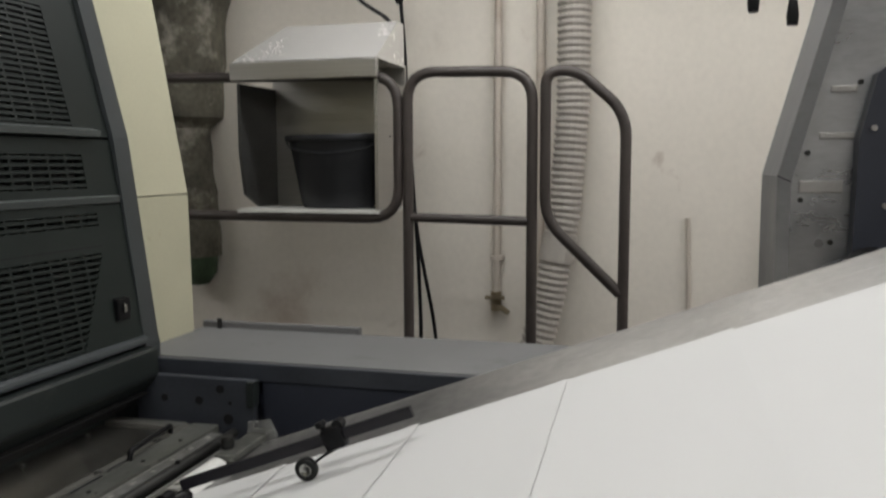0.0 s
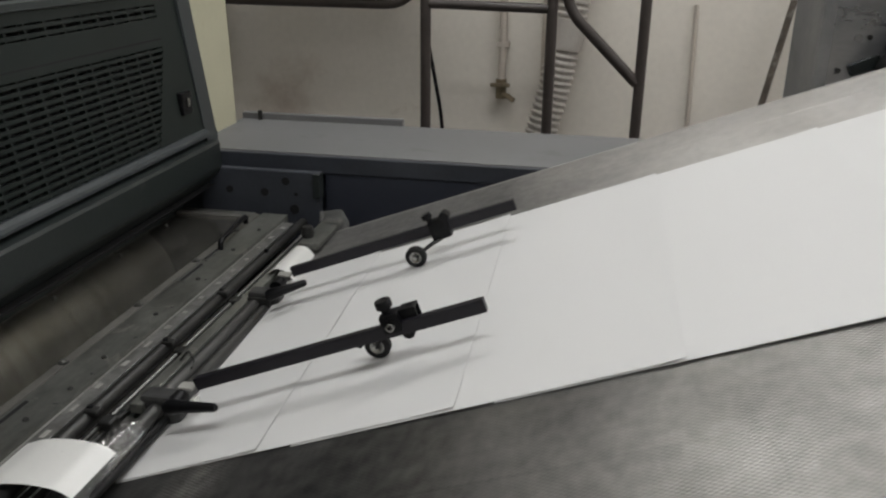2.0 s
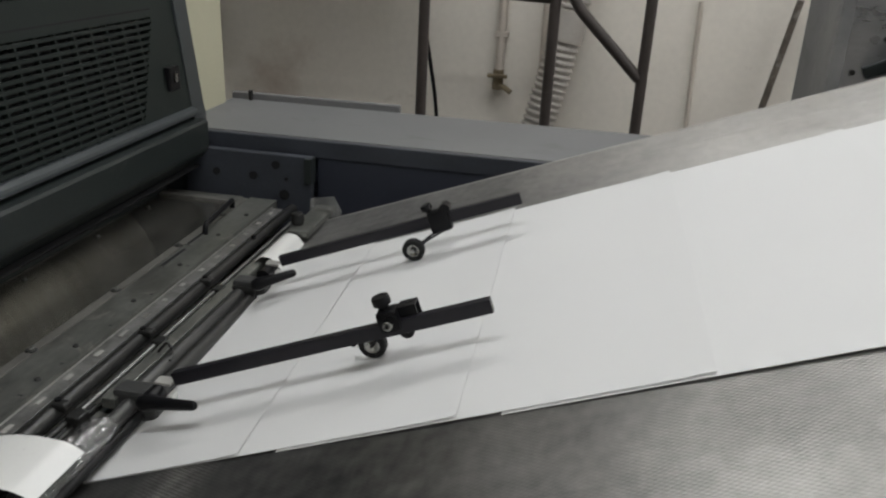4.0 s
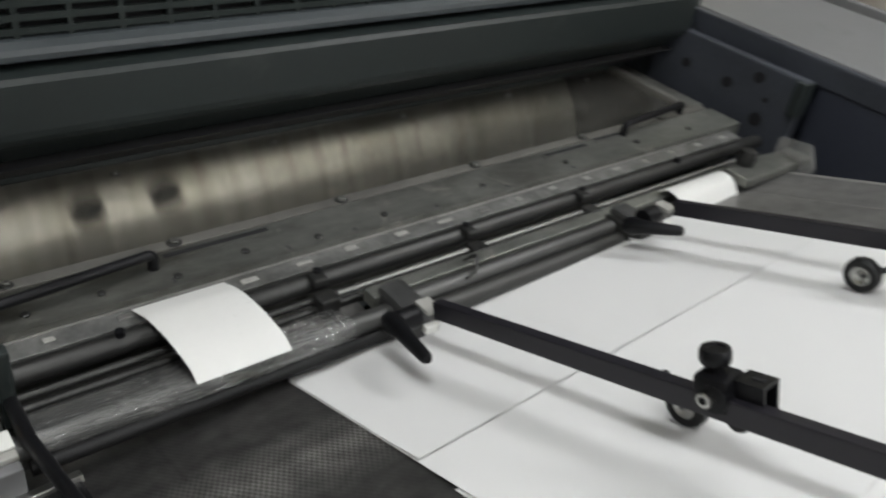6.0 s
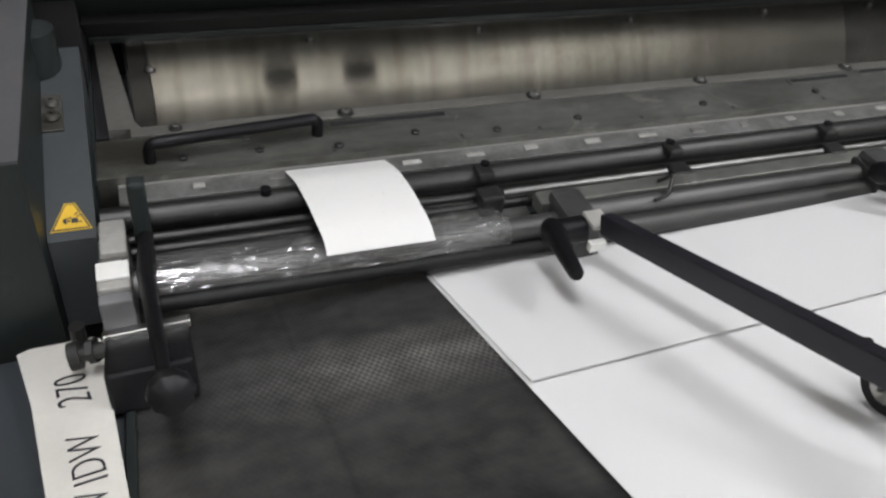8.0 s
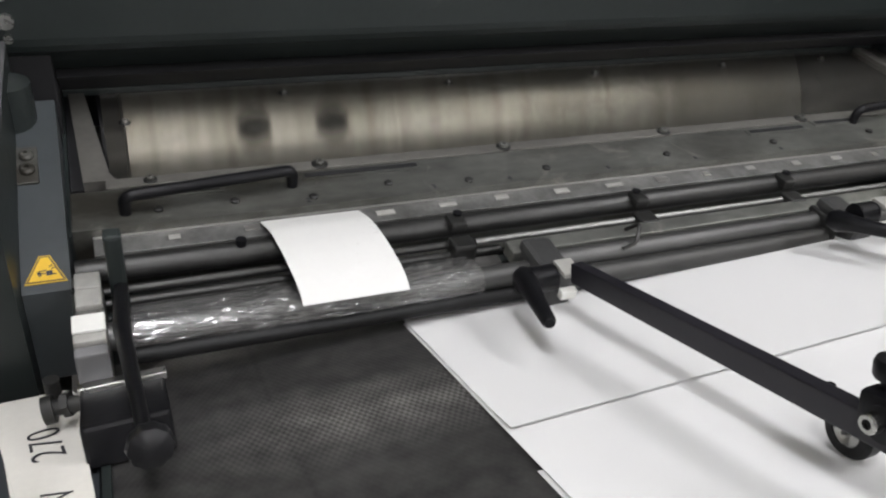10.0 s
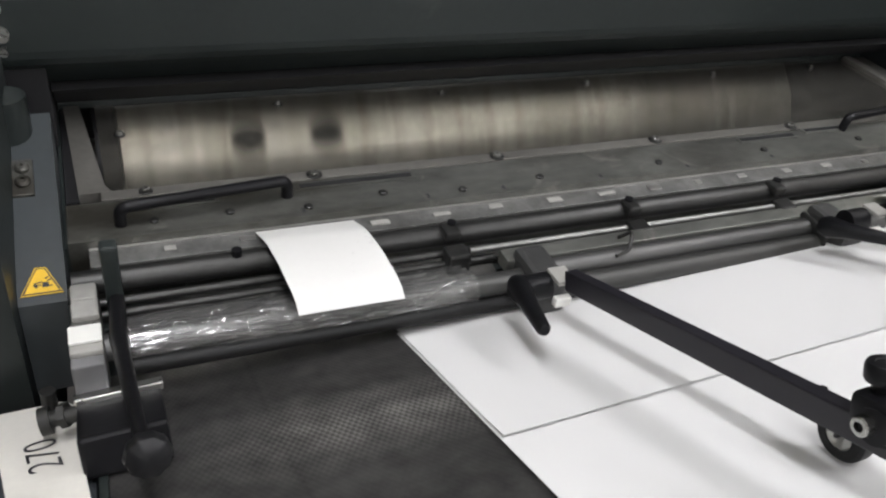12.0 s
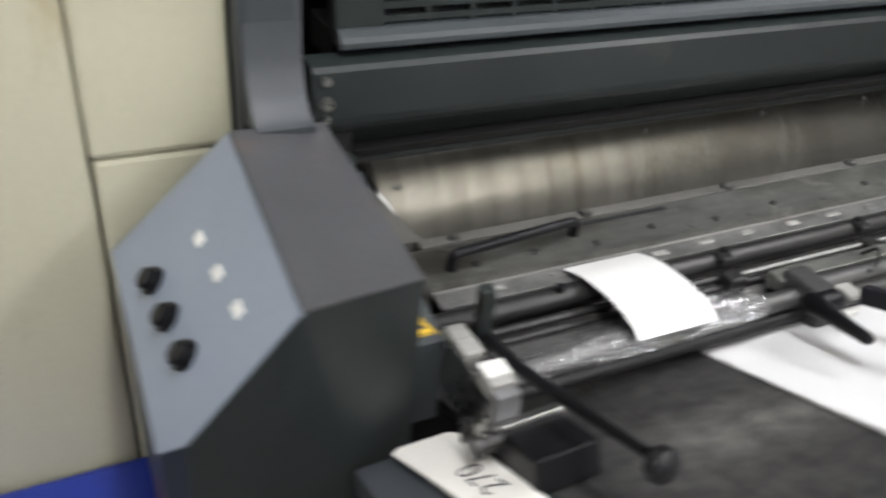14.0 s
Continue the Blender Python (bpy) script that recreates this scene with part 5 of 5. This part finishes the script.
# ------------------------------------------------------------------ operator side pieces
def near_side():
    k = thing("side_lay_lever", "black bent lever with round knob at the board's edge", "lever")
    part("plate", boxm((0, -0.034, 0), (0.058, 0.022, 0.030), 0.003, Matrix.Translation(on_board(-0.347, 0.832, 0.002)) @ BOARD.to_3x3().to_4x4()), M["black_plastic"], k, "black mounting block")
    part("bracket", boxm((0, -0.035, 0), (0.010, 0.024, 0.006), 0.001, Matrix.Translation(on_board(-0.350, 0.832, 0.030)) @ BOARD.to_3x3().to_4x4()), M["steel"], k, "pale steel strip")
    part("upper_arm", boxm((-0.458, 0.824, 0.965), (-0.444, 0.837, 1.042), 0.003), M["press_dark"], k)
    part("lower_arm", tubem([(-0.452, 0.832, 0.992), (-0.385, 0.829, 1.008), (-0.244, 0.835, 1.055)], [0.0055, 0.006, 0.0042], 10), M["black_plastic"], k, smooth=True)
    kb = lathe([(0, 0), (0.008, 0), (0.013, 0.006), (0.0195, 0.012), (0.021, 0.020), (0.0195, 0.030), (0.013, 0.035), (0, 0.036)], 48)
    for v in kb.verts:
        lobe = 1 + 0.03 * math.cos(10 * math.atan2(v.co.y, v.co.x)) * min(1.0, math.hypot(v.co.x, v.co.y) / 0.018)
        v.co.x, v.co.y = v.co.x * lobe, v.co.y * lobe
    bmesh.ops.transform(kb, matrix=Matrix.Translation((-0.2405, 0.8365, 1.053)) @ Vector((0.9, 0.05, 0.30)).to_track_quat("Z", "Y").to_matrix().to_4x4() @ Matrix.Diagonal((0.62, 0.62, 0.50, 1.0)), verts=kb.verts)
    part("knob", kb, M["knob_plastic"], k, "round lobed black knob", smooth=True)
    part("nut", rodm((-0.3535, 0.786, 0.972), (-0.3525, 0.791, 0.9735), 0.0092, 6), M["dark_steel"], k)
    part("spring_post", tubem([(-0.370, 0.779, 0.962), (-0.372, 0.779, 0.980)], 0.0055, 10), M["dark_steel"], k, smooth=True)
    part("pin", rodm((-0.352, 0.778, 0.972), (-0.350, 0.81, 0.976), 0.006, 12), M["dark_steel"], k, smooth=True)
    part("pin_head", rodm((-0.352, 0.773, 0.971), (-0.352, 0.780, 0.972), 0.010, 14), M["dark_steel"], k, smooth=True)

    s = thing("stop_blocks", "pale worn stop blocks in a steel bar", "stop block")
    part("bar", boxm((-0.465, 0.797, 0.94), (-0.372, 0.819, 0.996), 0.002), M["steel"], s)
    for x0, x1, z in ((-0.462, -0.442, 1.0), (-0.441, -0.421, 1.001)):
        part("block", boxm((x0, 0.799, 0.99), (x1, 0.818, z), 0.002), M["worn_block"], s, "yellowed plastic block")
    part("block", boxm((-0.398, 0.797, 0.985), (-0.3725, 0.819, 1.0095), 0.002), M["worn_block"], s)
    part("cap", boxm((-0.398, 0.797, 1.0098), (-0.380, 0.819, 1.0125), 0.001), M["white_metal"], s, "bright white cap")
    part("foot", boxm((-0.372, 0.797, 0.955), (-0.362, 0.819, 1.006), 0.002), M["drive_cover"], s)

    w = thing("warning_sign", "yellow triangular hand-hazard warning sticker", "sticker")
    mw = Matrix.Translation((-0.4740, 0.7795, 0.9968)) @ Matrix((Vector((0, 1, 0)), Vector((-0.96, 0, 0.288)), Vector((0.288, 0, 0.96)))).transposed().to_4x4() @ Matrix.Scale(0.70, 4)
    part("border", plate([(-0.0215, -0.0165), (0.0215, -0.0165), (0.0055, 0.0205), (-0.0055, 0.0205)], 0.0005, mw @ Matrix.Translation((0, 0, -0.0004))), M["yellow"], w)
    part("line", plate([(-0.0200, -0.0152), (0.0200, -0.0152), (0.0048, 0.0192), (-0.0048, 0.0192)], 0.0003, mw @ Matrix.Translation((0, 0, 0.0002))), M["ink"], w, "black border line")
    part("sign", plate([(-0.0175, -0.0138), (0.0175, -0.0138), (0.0040, 0.0176), (-0.0040, 0.0176)], 0.0003, mw @ Matrix.Translation((0, 0, 0.0006))), M["yellow"], w)
    for a, b, c, d, turn in ((0.001, -0.0075, 0.0075, -0.001, 0), (0.0060, -0.0020, 0.0110, -0.0006, 20), (0.0055, -0.0005, 0.0100, 0.0010, 38), (0.0070, -0.0058, 0.0118, -0.0044, -6), (-0.0080, -0.0010, 0.0010, 0.0004, 12), (-0.0065, -0.0052, 0.0012, -0.0038, -10), (-0.0092, -0.0042, -0.0062, 0.0010, 30)):
        part("mark", plate([(a, b), (c, b), (c, d), (a, d)], 0.0003, mw @ Matrix.Translation((0, 0, 0.0010)) @ pose(0, 0, 0, 0, 0, turn)), M["ink"], w)

    # bluish side apron under the card
    part_m = Matrix.Translation(on_board(0, 0.8045, -0.006)) @ BOARD.to_3x3().to_4x4()
    whole("side_apron", boxm((-0.44, -0.105, -0.02), (0.9, 0.0, 0.0035), 0.003), M["post_grey"], "dark blue-grey side apron beside the feed board", "panel", m=part_m)
    c = thing("job_card", "folded white card with handwritten job note", "card", Matrix.Translation(on_board(-0.305, 0.772, 0.0028)) @ BOARD.to_3x3().to_4x4())
    for i in range(3):
        part("leaf", plate([(-0.106, -0.034 + 0.0008 * i), (-0.100, -0.041), (0.12, 0.001 + 0.001 * i), (0.12, 0.036), (-0.098, 0.018), (-0.104, 0.012)], 0.0011, Matrix.Translation((-0.001 * i, 0, 0.0014 * i)) @ pose(0, 0, 0, 0, 0, i * 1.2 - 2)), M["card"], c)
    for body, u, v, sz in (("270", -0.026, 0.002, 0.031), ("IDW", 0.064, 0.014, 0.028), ("W", 0.112, 0.019, 0.026)):
        text_part("writing", body, sz, Matrix.Translation((u, v, 0.0046)) @ pose(0, 0, 0, 0, 0, 188), M["ink"], c, -0.0005)
    r = thing("rubber_sleeve", "short black rubber-sleeved bar over the card", "bar")
    part("sleeve", rodm(on_board(-0.172, 0.742, 0.012), on_board(-0.164, 0.812, 0.012), 0.0115, 18), M["rubber"], r, smooth=True)
    part("end_cap", rodm(on_board(-0.1723, 0.7395, 0.012), on_board(-0.172, 0.742, 0.012), 0.0105, 18), M["black_plastic"], r, smooth=True)
    part("rod", rodm(on_board(-0.146, 0.770, 0.003), on_board(-0.142, 0.812, 0.004), 0.0028, 10), M["steel"], r, "thin bright rod", smooth=True)
    gz = on_board(-0.117, 0.866, 0.002)
    g = thing("dial_gauge", "round dial gauge with metal rim and white face", "gauge", Matrix.Translation(gz) @ BOARD.to_3x3().to_4x4())
    part("rim", lathe([(0.0225, 0), (0.0255, 0), (0.0255, 0.016), (0.024, 0.018), (0.0225, 0.016), (0.0225, 0)], 32), M["steel"], g, smooth=True)
    part("face", lathe([(0, 0.010), (0.0225, 0.010), (0.0225, 0.004), (0, 0.004)], 32), M["paper"], g, "white dial face")
    for i in range(9):
        a = radians(-120 + 30 * i)
        part("tick", plate([(-0.0005, 0.014), (0.0005, 0.014), (0.0005, 0.018), (-0.0005, 0.018)], 0.0003, Matrix.Translation((0, 0, 0.0101)) @ Matrix.Rotation(a, 4, "Z")), M["ink"], g)
    part("needle", plate([(-0.0006, -0.003), (0.0006, -0.003), (0.0003, 0.014), (-0.0003, 0.014)], 0.0003, Matrix.Translation((0, 0, 0.0105)) @ Matrix.Rotation(radians(-60), 4, "Z")), M["ink"], g)
    part("hub", lathe([(0, 0.0100), (0.004, 0.0100), (0.004, 0.0120), (0, 0.0125)], 14), M["ink"], g, smooth=True)
    lens = part("lens", lathe([(0, 0.0165), (0.0222, 0.0165), (0.0222, 0.0155), (0, 0.0155)], 28), M["lens"], g, "clear lens")
    lens.visible_shadow = False

    # control console
    A, L, P = Vector((-0.432, 0.761, 1.078)), Vector((-0.408, 0.659, 1.090)), Vector((-0.66, 0.669, 1.104))
    AP = Vector((-0.68, 0.765, 1.092))
    S, Rr, Q = Vector((-0.411, 0.574, 0.991)), Vector((-0.43, 0.556, 0.970)), Vector((-0.702, 0.559, 0.972))
    cs = thing("control_console", "grey operator console with three push buttons", "console")
    bm = bmesh.new()
    low = 0.70
    loop = [A, L, S, Rr, Q, P, AP]
    v = {i: bm.verts.new(p) for i, p in enumerate(loop)}
    A2, S2, R2, Q2, AP2 = (bm.verts.new((p.x, p.y, low)) for p in (A, S, Rr, Q, AP))
    bm.faces.new((v[0], v[1], v[5], v[6]))
    front = [v[0], A2, S2, v[2], v[1]]
    bm.faces.new(front)
    bm.faces.new((v[2], S2, R2, v[3]))
    bm.faces.new((v[3], R2, Q2, v[4]))
    bm.faces.new((v[4], Q2, AP2, v[6], v[5]))
    bm.faces.new((v[6], AP2, A2, v[0]))
    bmesh.ops.recalc_face_normals(bm, faces=bm.faces)
    part("body", bm, M["press_dark"], cs, "dark console body")
    n = (L - P).cross(S - P).normalized()
    if n.z < 0:
        n = -n
    bm = bmesh.new()
    A1 = [bm.verts.new(p + n * 0.002) for p in (L, P, Q, Rr, S)]
    B1 = [bm.verts.new(p - n * 0.002) for p in (L, P, Q, Rr, S)]
    bm.faces.new(A1)
    bm.faces.new(B1[::-1])
    for i in range(5):
        bm.faces.new((A1[i], B1[i], B1[(i + 1) % 5], A1[(i + 1) % 5]))
    bmesh.ops.recalc_face_normals(bm, faces=bm.faces)
    panel = part("button_panel", bm, M["control"], cs, "light blue-grey button panel")
    bm = bmesh.new()
    A1 = [bm.verts.new(p + Vector((0, 0, 0.003))) for p in (A, L, P, AP)]
    B1 = [bm.verts.new(p + Vector((0, 0, 0.0005))) for p in (A, L, P, AP)]
    bm.faces.new(A1)
    bm.faces.new(B1[::-1])
    for i in range(4):
        bm.faces.new((A1[i], B1[i], B1[(i + 1) % 4], A1[(i + 1) % 4]))
    bmesh.ops.recalc_face_normals(bm, faces=bm.faces)
    part("top_plate", bm, M["console_top"], cs, "worn top plate with rusty stain")
    q = n.to_track_quat("Z", "Y").to_matrix().to_4x4()
    for p in ((-0.594, 0.586, 1.004), (-0.537, 0.588, 1.007), (-0.482, 0.591, 1.011)):
        b = part("push_button", lathe([(0.013, 0), (0.013, 0.004), (0.010, 0.004), (0.010, 0.010), (0.008, 0.012), (0, 0.012)], 20, Matrix.Translation(Vector(p) - n * ((Vector(p) - L).dot(n)) + n * 0.002) @ q), M["black_plastic"], panel, "round black push button", smooth=True)
    for p in ((-0.578, 0.625, 1.05), (-0.522, 0.627, 1.053), (-0.468, 0.629, 1.057)):
        part("name_plate", boxm((-0.008, -0.005, 0), (0.008, 0.005, 0.0015), 0.0004, Matrix.Translation(Vector(p) - n * ((Vector(p) - L).dot(n)) + n * 0.002) @ Matrix((Vector((1, 0, 0)), n.cross(Vector((1, 0, 0))).normalized(), n)).transposed().to_4x4()), M["white_metal"], panel, "white label plate")

    # cream covers behind the console
    cc = thing("operator_side_cover", "cream enamelled press side cover in two panels", "cover")
    part("upper_panel", boxm((-1.6, 0.553, 1.062), (-0.722, 0.686, 2.2), 0.006), M["cream"], cc)
    part("lower_panel", boxm((-1.6, 0.555, 0.1), (-0.724, 0.686, 1.060), 0.006), M["cream"], cc)
    part("side_panel", boxm((-1.6, 0.30, 0.1), (-0.726, 0.5515, 2.2), 0.006), M["cream"], cc)
    bx = thing("crate", "blue plastic crate with red print by the press", "crate")
    part("shell", boxm((-0.716, 0.10, 0.0), (-0.40, 0.575, 0.675), 0.01), M["blue"], bx)
    part("print", boxm((-0.66, 0.50, 0.675), (-0.61, 0.515, 0.677)), M["red"], bx, "red print")


# ------------------------------------------------------------------ drive side
def drive_side():
    d = thing("drive_side_cover", "dusty grey drive-side cover with navy front lip", "cover")
    part("top", boxm((-0.80, 2.022, 1.095), (1.0, 2.345, 1.115), 0.003), M["drive_cover"], d)
    part("lip", boxm((-0.80, 2.006, 1.074), (1.0, 2.0215, 1.113), 0.003), M["plate_navy"], d, "navy front lip")
    part("back_lip", boxm((-0.80, 2.345, 1.08), (-0.36, 2.365, 1.130), 0.002), M["drive_cover"], d)
    part("stud", rodm((-0.745, 2.335, 1.113), (-0.745, 2.335, 1.140), 0.006, 12), M["dark_steel"], d, "small dark stud", smooth=True)
    part("body", boxm((-0.80, 2.03, 0.0), (1.0, 2.34, 1.094)), M["navy"], d)
    bm = bmesh.new()
    c = thing("drive_tower_cover", "cream enamelled tower cover of the press", "cover")
    add_prism(bm, [(-0.79, 1.10), (-0.795, 1.466), (-1.6, 1.466), (-1.6, 1.10)], 2.03, 2.285)
    part("lower_panel", bm, M["cream"], c)
    bm = bmesh.new()
    add_prism(bm, [(-0.7955, 1.469), (-0.868, 1.90), (-0.95, 2.35), (-1.6, 2.35), (-1.6, 1.469)], 2.03, 2.285)
    part("upper_panel", bm, M["cream"], c)
    f = thing("feeder_frame", "grey metal feeder side frame with navy guard inside", "feeder")
    Y = 2.336
    bm = bmesh.new()
    outline = [(0.612, 0.0), (0.610, 1.512), (0.706, 1.88), (0.786, 2.25), (0.83, 2.25), (0.735, 1.88), (0.638, 1.50), (0.640, 0.0)]
    A = [bm.verts.new((x, Y, z)) for x, z in outline]
    B = [bm.verts.new((x, Y + 0.30, z)) for x, z in outline]
    k = len(A)
    for i in range(k):
        bm.faces.new((A[(i + 1) % k], A[i], B[i], B[(i + 1) % k]))
    bm.faces.new((A[0], A[1], A[6], A[7]))
    bm.faces.new((A[1], A[2], A[5], A[6]))
    bm.faces.new((A[2], A[3], A[4], A[5]))
    bm.faces.new((B[0], B[7], B[6], B[1]))
    bm.faces.new((B[1], B[6], B[5], B[2]))
    bm.faces.new((B[2], B[5], B[4], B[3]))
    bmesh.ops.recalc_face_normals(bm, faces=bm.faces)
    part("front_edge", bm, M["drive_cover"], f, "grey painted edge")
    part("seam", rodm((0.609, Y - 0.0006, 1.513), (0.639, Y - 0.0006, 1.499), 0.0012, 6), M["black_gap"], f)
    bm = bmesh.new()
    outline = [(0.638, 0.0), (0.636, 1.50), (0.733, 1.88), (0.828, 2.25), (1.6, 2.25), (1.6, 0.0)]
    A = [bm.verts.new((x, Y + 0.05, z)) for x, z in outline]
    B = [bm.verts.new((x, Y + 0.07, z)) for x, z in outline]
    bm.faces.new(A)
    bm.faces.new(B[::-1])
    for i in range(6):
        bm.faces.new((A[(i + 1) % 6], A[i], B[i], B[(i + 1) % 6]))
    bmesh.ops.recalc_face_normals(bm, faces=bm.faces)
    part("side_plate", bm, M["feeder_plate"], f, "rubbed bare metal side plate")
    for x0, x1, z0, z1 in ((0.660, 0.750, 1.474, 1.502), (0.697, 0.768, 1.592, 1.606), (0.717, 0.770, 1.691, 1.706)):
        part("rib", boxm((x0, Y + 0.043, z0), (x1, Y + 0.0495, z1), 0.003), M["edge_steel"], f, "bright pressed rib")
    part("cover_disc", rodm((0.705, Y + 0.046, 1.364), (0.705, Y + 0.0495, 1.364), 0.010, 18), M["drive_cover"], f, smooth=True)
    part("lower_rail", boxm((0.70, Y + 0.035, 1.278), (0.77, Y + 0.0495, 1.305), 0.003, Matrix.Translation((0.70, 0, 1.278)) @ pose(0, 0, 0, 0, -24) @ Matrix.Translation((-0.70, 0, -1.278))), M["press_dark"], f)
    nv = plate([(0.762, 1.34), (0.766, 1.585), (0.797, 1.725), (0.815, 1.74), (1.5, 1.74), (1.5, 1.34)], 0.05, Matrix(((1, 0, 0, 0), (0, 0, -1, Y + 0.04), (0, 1, 0, 0), (0, 0, 0, 1))))
    part("guard_panel", nv, M["navy"], f, "navy guard panel")
    for x, z in ((0.675, 1.562), (0.664, 1.459), (0.775, 1.712), (0.728, 1.367), (0.672, 1.290), (0.792, 1.612), (0.82, 1.45)):
        part("screw", rodm((x, Y + 0.05, z), (x, Y - 0.022 if x > 0.78 else Y + 0.041, z), 0.006, 10), M["stainless"] if x > 0.78 else M["dark_steel"], f, smooth=True)
    part("roller", rodm((0.80, 2.255, 1.298), (0.80, 2.324, 1.298), 0.066, 28), M["rubber"], f, "black feed roller", smooth=True)
    part("head_arm", boxm((0.50, Y - 0.02, 2.18), (0.80, Y + 0.02, 2.22), 0.004), M["dark_steel"], f)
    for x in (0.549, 0.628):
        part("suction_stem", rodm((x, Y, 1.86), (x, Y, 2.185), 0.009, 10), M["dark_steel"], f, smooth=True)
        part("suction_foot", lathe([(0, 0), (0.011, 0), (0.013, 0.02), (0.009, 0.05), (0, 0.05)], 14, Matrix.Translation((x, Y, 1.83 if x > 0.6 else 1.862))), M["black_plastic"], f, "small black suction foot", smooth=True)
    # paper pile in the feeder
    base = on_board(1.30 * COSU, 1.35, 0).z
    whole("paper_pile", boxm((1.32, 1.05, 0.35), (1.79, 1.655, base - 0.075)), M["paper"], "tall pile of white paper in the feeder", "paper pile")
    whole("pallet", boxm((1.29, 1.0, 0.0), (1.82, 1.7, 0.35)), M["rust_rod"], "wooden pallet under the paper pile", "pallet")


# ------------------------------------------------------------------ sheets
U_REST, STEP, BEAT, SHEET_L, SHEET_W = -0.2445, 0.250, 0.4, 0.455, 0.594
SHEETS = range(-1, 42)


def sheet_mesh():
    bm = bmesh.new()
    nu, nv, th = 14, 4, 0.00035
    top, bot = [], []
    for i in range(nu + 1):
        d = SHEET_L * i / nu
        h = 0.0008 + 0.0031 * (1 - d / SHEET_L)
        h += 0.0016 * max(0.0, 1 - d / 0.05) ** 2
        rt, rb = [], []
        for j in range(nv + 1):
            v = -SHEET_W / 2 + SHEET_W * j / nv
            rt.append(bm.verts.new((-d, v, h)))
            rb.append(bm.verts.new((-d, v, h - th)))
        top.append(rt)
        bot.append(rb)
    for i in range(nu):
        for j in range(nv):
            bm.faces.new((top[i][j], top[i][j + 1], top[i + 1][j + 1], top[i + 1][j]))
            bm.faces.new((bot[i][j + 1], bot[i][j], bot[i + 1][j], bot[i + 1][j + 1]))
        bm.faces.new((top[i][0], top[i + 1][0], bot[i + 1][0], bot[i][0]))
        bm.faces.new((top[i + 1][nv], top[i][nv], bot[i][nv], bot[i + 1][nv]))
    for j in range(nv):
        bm.faces.new((top[0][j + 1], top[0][j], bot[0][j], bot[0][j + 1]))
        bm.faces.new((top[nu][j], top[nu][j + 1], bot[nu][j + 1], bot[nu][j]))
    bmesh.ops.recalc_face_normals(bm, faces=bm.faces)
    return mesh_of(bm, "paper_sheet", M["paper"], True)


def sheets():
    me = sheet_mesh()
    out = []
    for k in SHEETS:
        out.append(tagged(new("paper_sheet", me), "white paper sheet travelling down the feed board", "paper sheet", "sheets on the feed board"))
    return out


PULL = ((0.0, 0.0), (0.33, 0.1), (0.865, 0.2), (0.99, 0.3), (1.0, 0.4))
AHEAD = 5


def sheet_rows(i, k):
    """Where sheet k is: in the pile, stepping down the board, at rest at its end, then drawn into the press."""
    rng = random.Random(100 + k)
    side = 0.0055 * (rng.random() - 0.5)
    turn = 0.25 * (rng.random() - 0.5)
    V = 1.351 - 1.65
    tk = 0.1 + BEAT * k

    def at(u, v=side):
        return BOARD @ pose(u, V + v, 0.0004, 0, 0, turn)

    pile = pose(1.78, 1.353, on_board(1.30 * COSU, 1.35).z - 0.058 - 0.0003 * k)
    first = tk - BEAT * AHEAD
    track = [(first - 2 * BEAT, pile), (first - BEAT, pile), (first - BEAT * 0.6, at(U_REST + STEP * (AHEAD + 1.2))), (first - BEAT * 0.3, at(U_REST + STEP * (AHEAD + 0.5)))]
    for n in range(AHEAD):
        for f, dt in PULL[:-1]:
            track.append((first + n * BEAT + dt, at(U_REST + STEP * (AHEAD - n - f))))
    track += [(tk, at(U_REST, side * 0.3)), (tk + 0.1, at(U_REST, side * 0.3)), (tk + 0.133, at(U_REST - 0.06, side * 0.3)), (tk + 0.2, at(U_REST - 0.36, side * 0.3)), (tk + 0.3, at(U_REST - 0.80, side * 0.3)), (tk + 0.4, at(U_REST - 0.95, side * 0.3))]
    rows = [(t, m) for t, m in track if 0.0 < t < 14.0]

    def mid(t):
        for (ta, ma), (tb, mb) in zip(track, track[1:]):
            if ta <= t <= tb:
                return ma.lerp(mb, (t - ta) / (tb - ta))
        return track[0][1] if t < track[0][0] else track[-1][1]

    return [(0.0, mid(0.0))] + rows + [(14.0, mid(14.0))]


# ------------------------------------------------------------------ build
room()
wall_fittings()
rails()
wall_bin()
press_front()
guard()
gripper_cylinder = cylinder()
front_shafts()
curved_paper("paper_strip", [(-0.512, 0.991), (-0.488, 1.000), (-0.45, 1.003), (-0.418, 0.998), (-0.400, 0.986)], 0.952, 1.042, "curved white paper strip laid over the shafts", 0.012)
curved_paper("paper_strip", [(-0.442, 0.986), (-0.430, 0.996), (-0.410, 0.995), (-0.394, 0.975)], 1.630, 1.755, "white paper strip wrapped on the shaft's far end")
feed_board()
wheel_bar(1.195, 0.027, -0.070, False, False)
wheel_bar(1.551, 0.021, -0.084, True, True)
near_side()
drive_side()
paper_sheets = sheets()


def motions():
    for i, ob in enumerate(paper_sheets):
        walk(ob, sheet_rows(i, SHEETS[i]))
    turns = []
    for i in range(211):
        t = i / 15
        slip = radians(55) * min(1.0, max(0.0, (t - 12.3) / 0.3))
        turns.append((t, pose(*CYL_AT) @ Matrix.Rotation(radians(45) + slip + 2 * math.pi * (t - 0.2) / BEAT, 4, "Y")))
    walk(gripper_cylinder, turns)


motions()
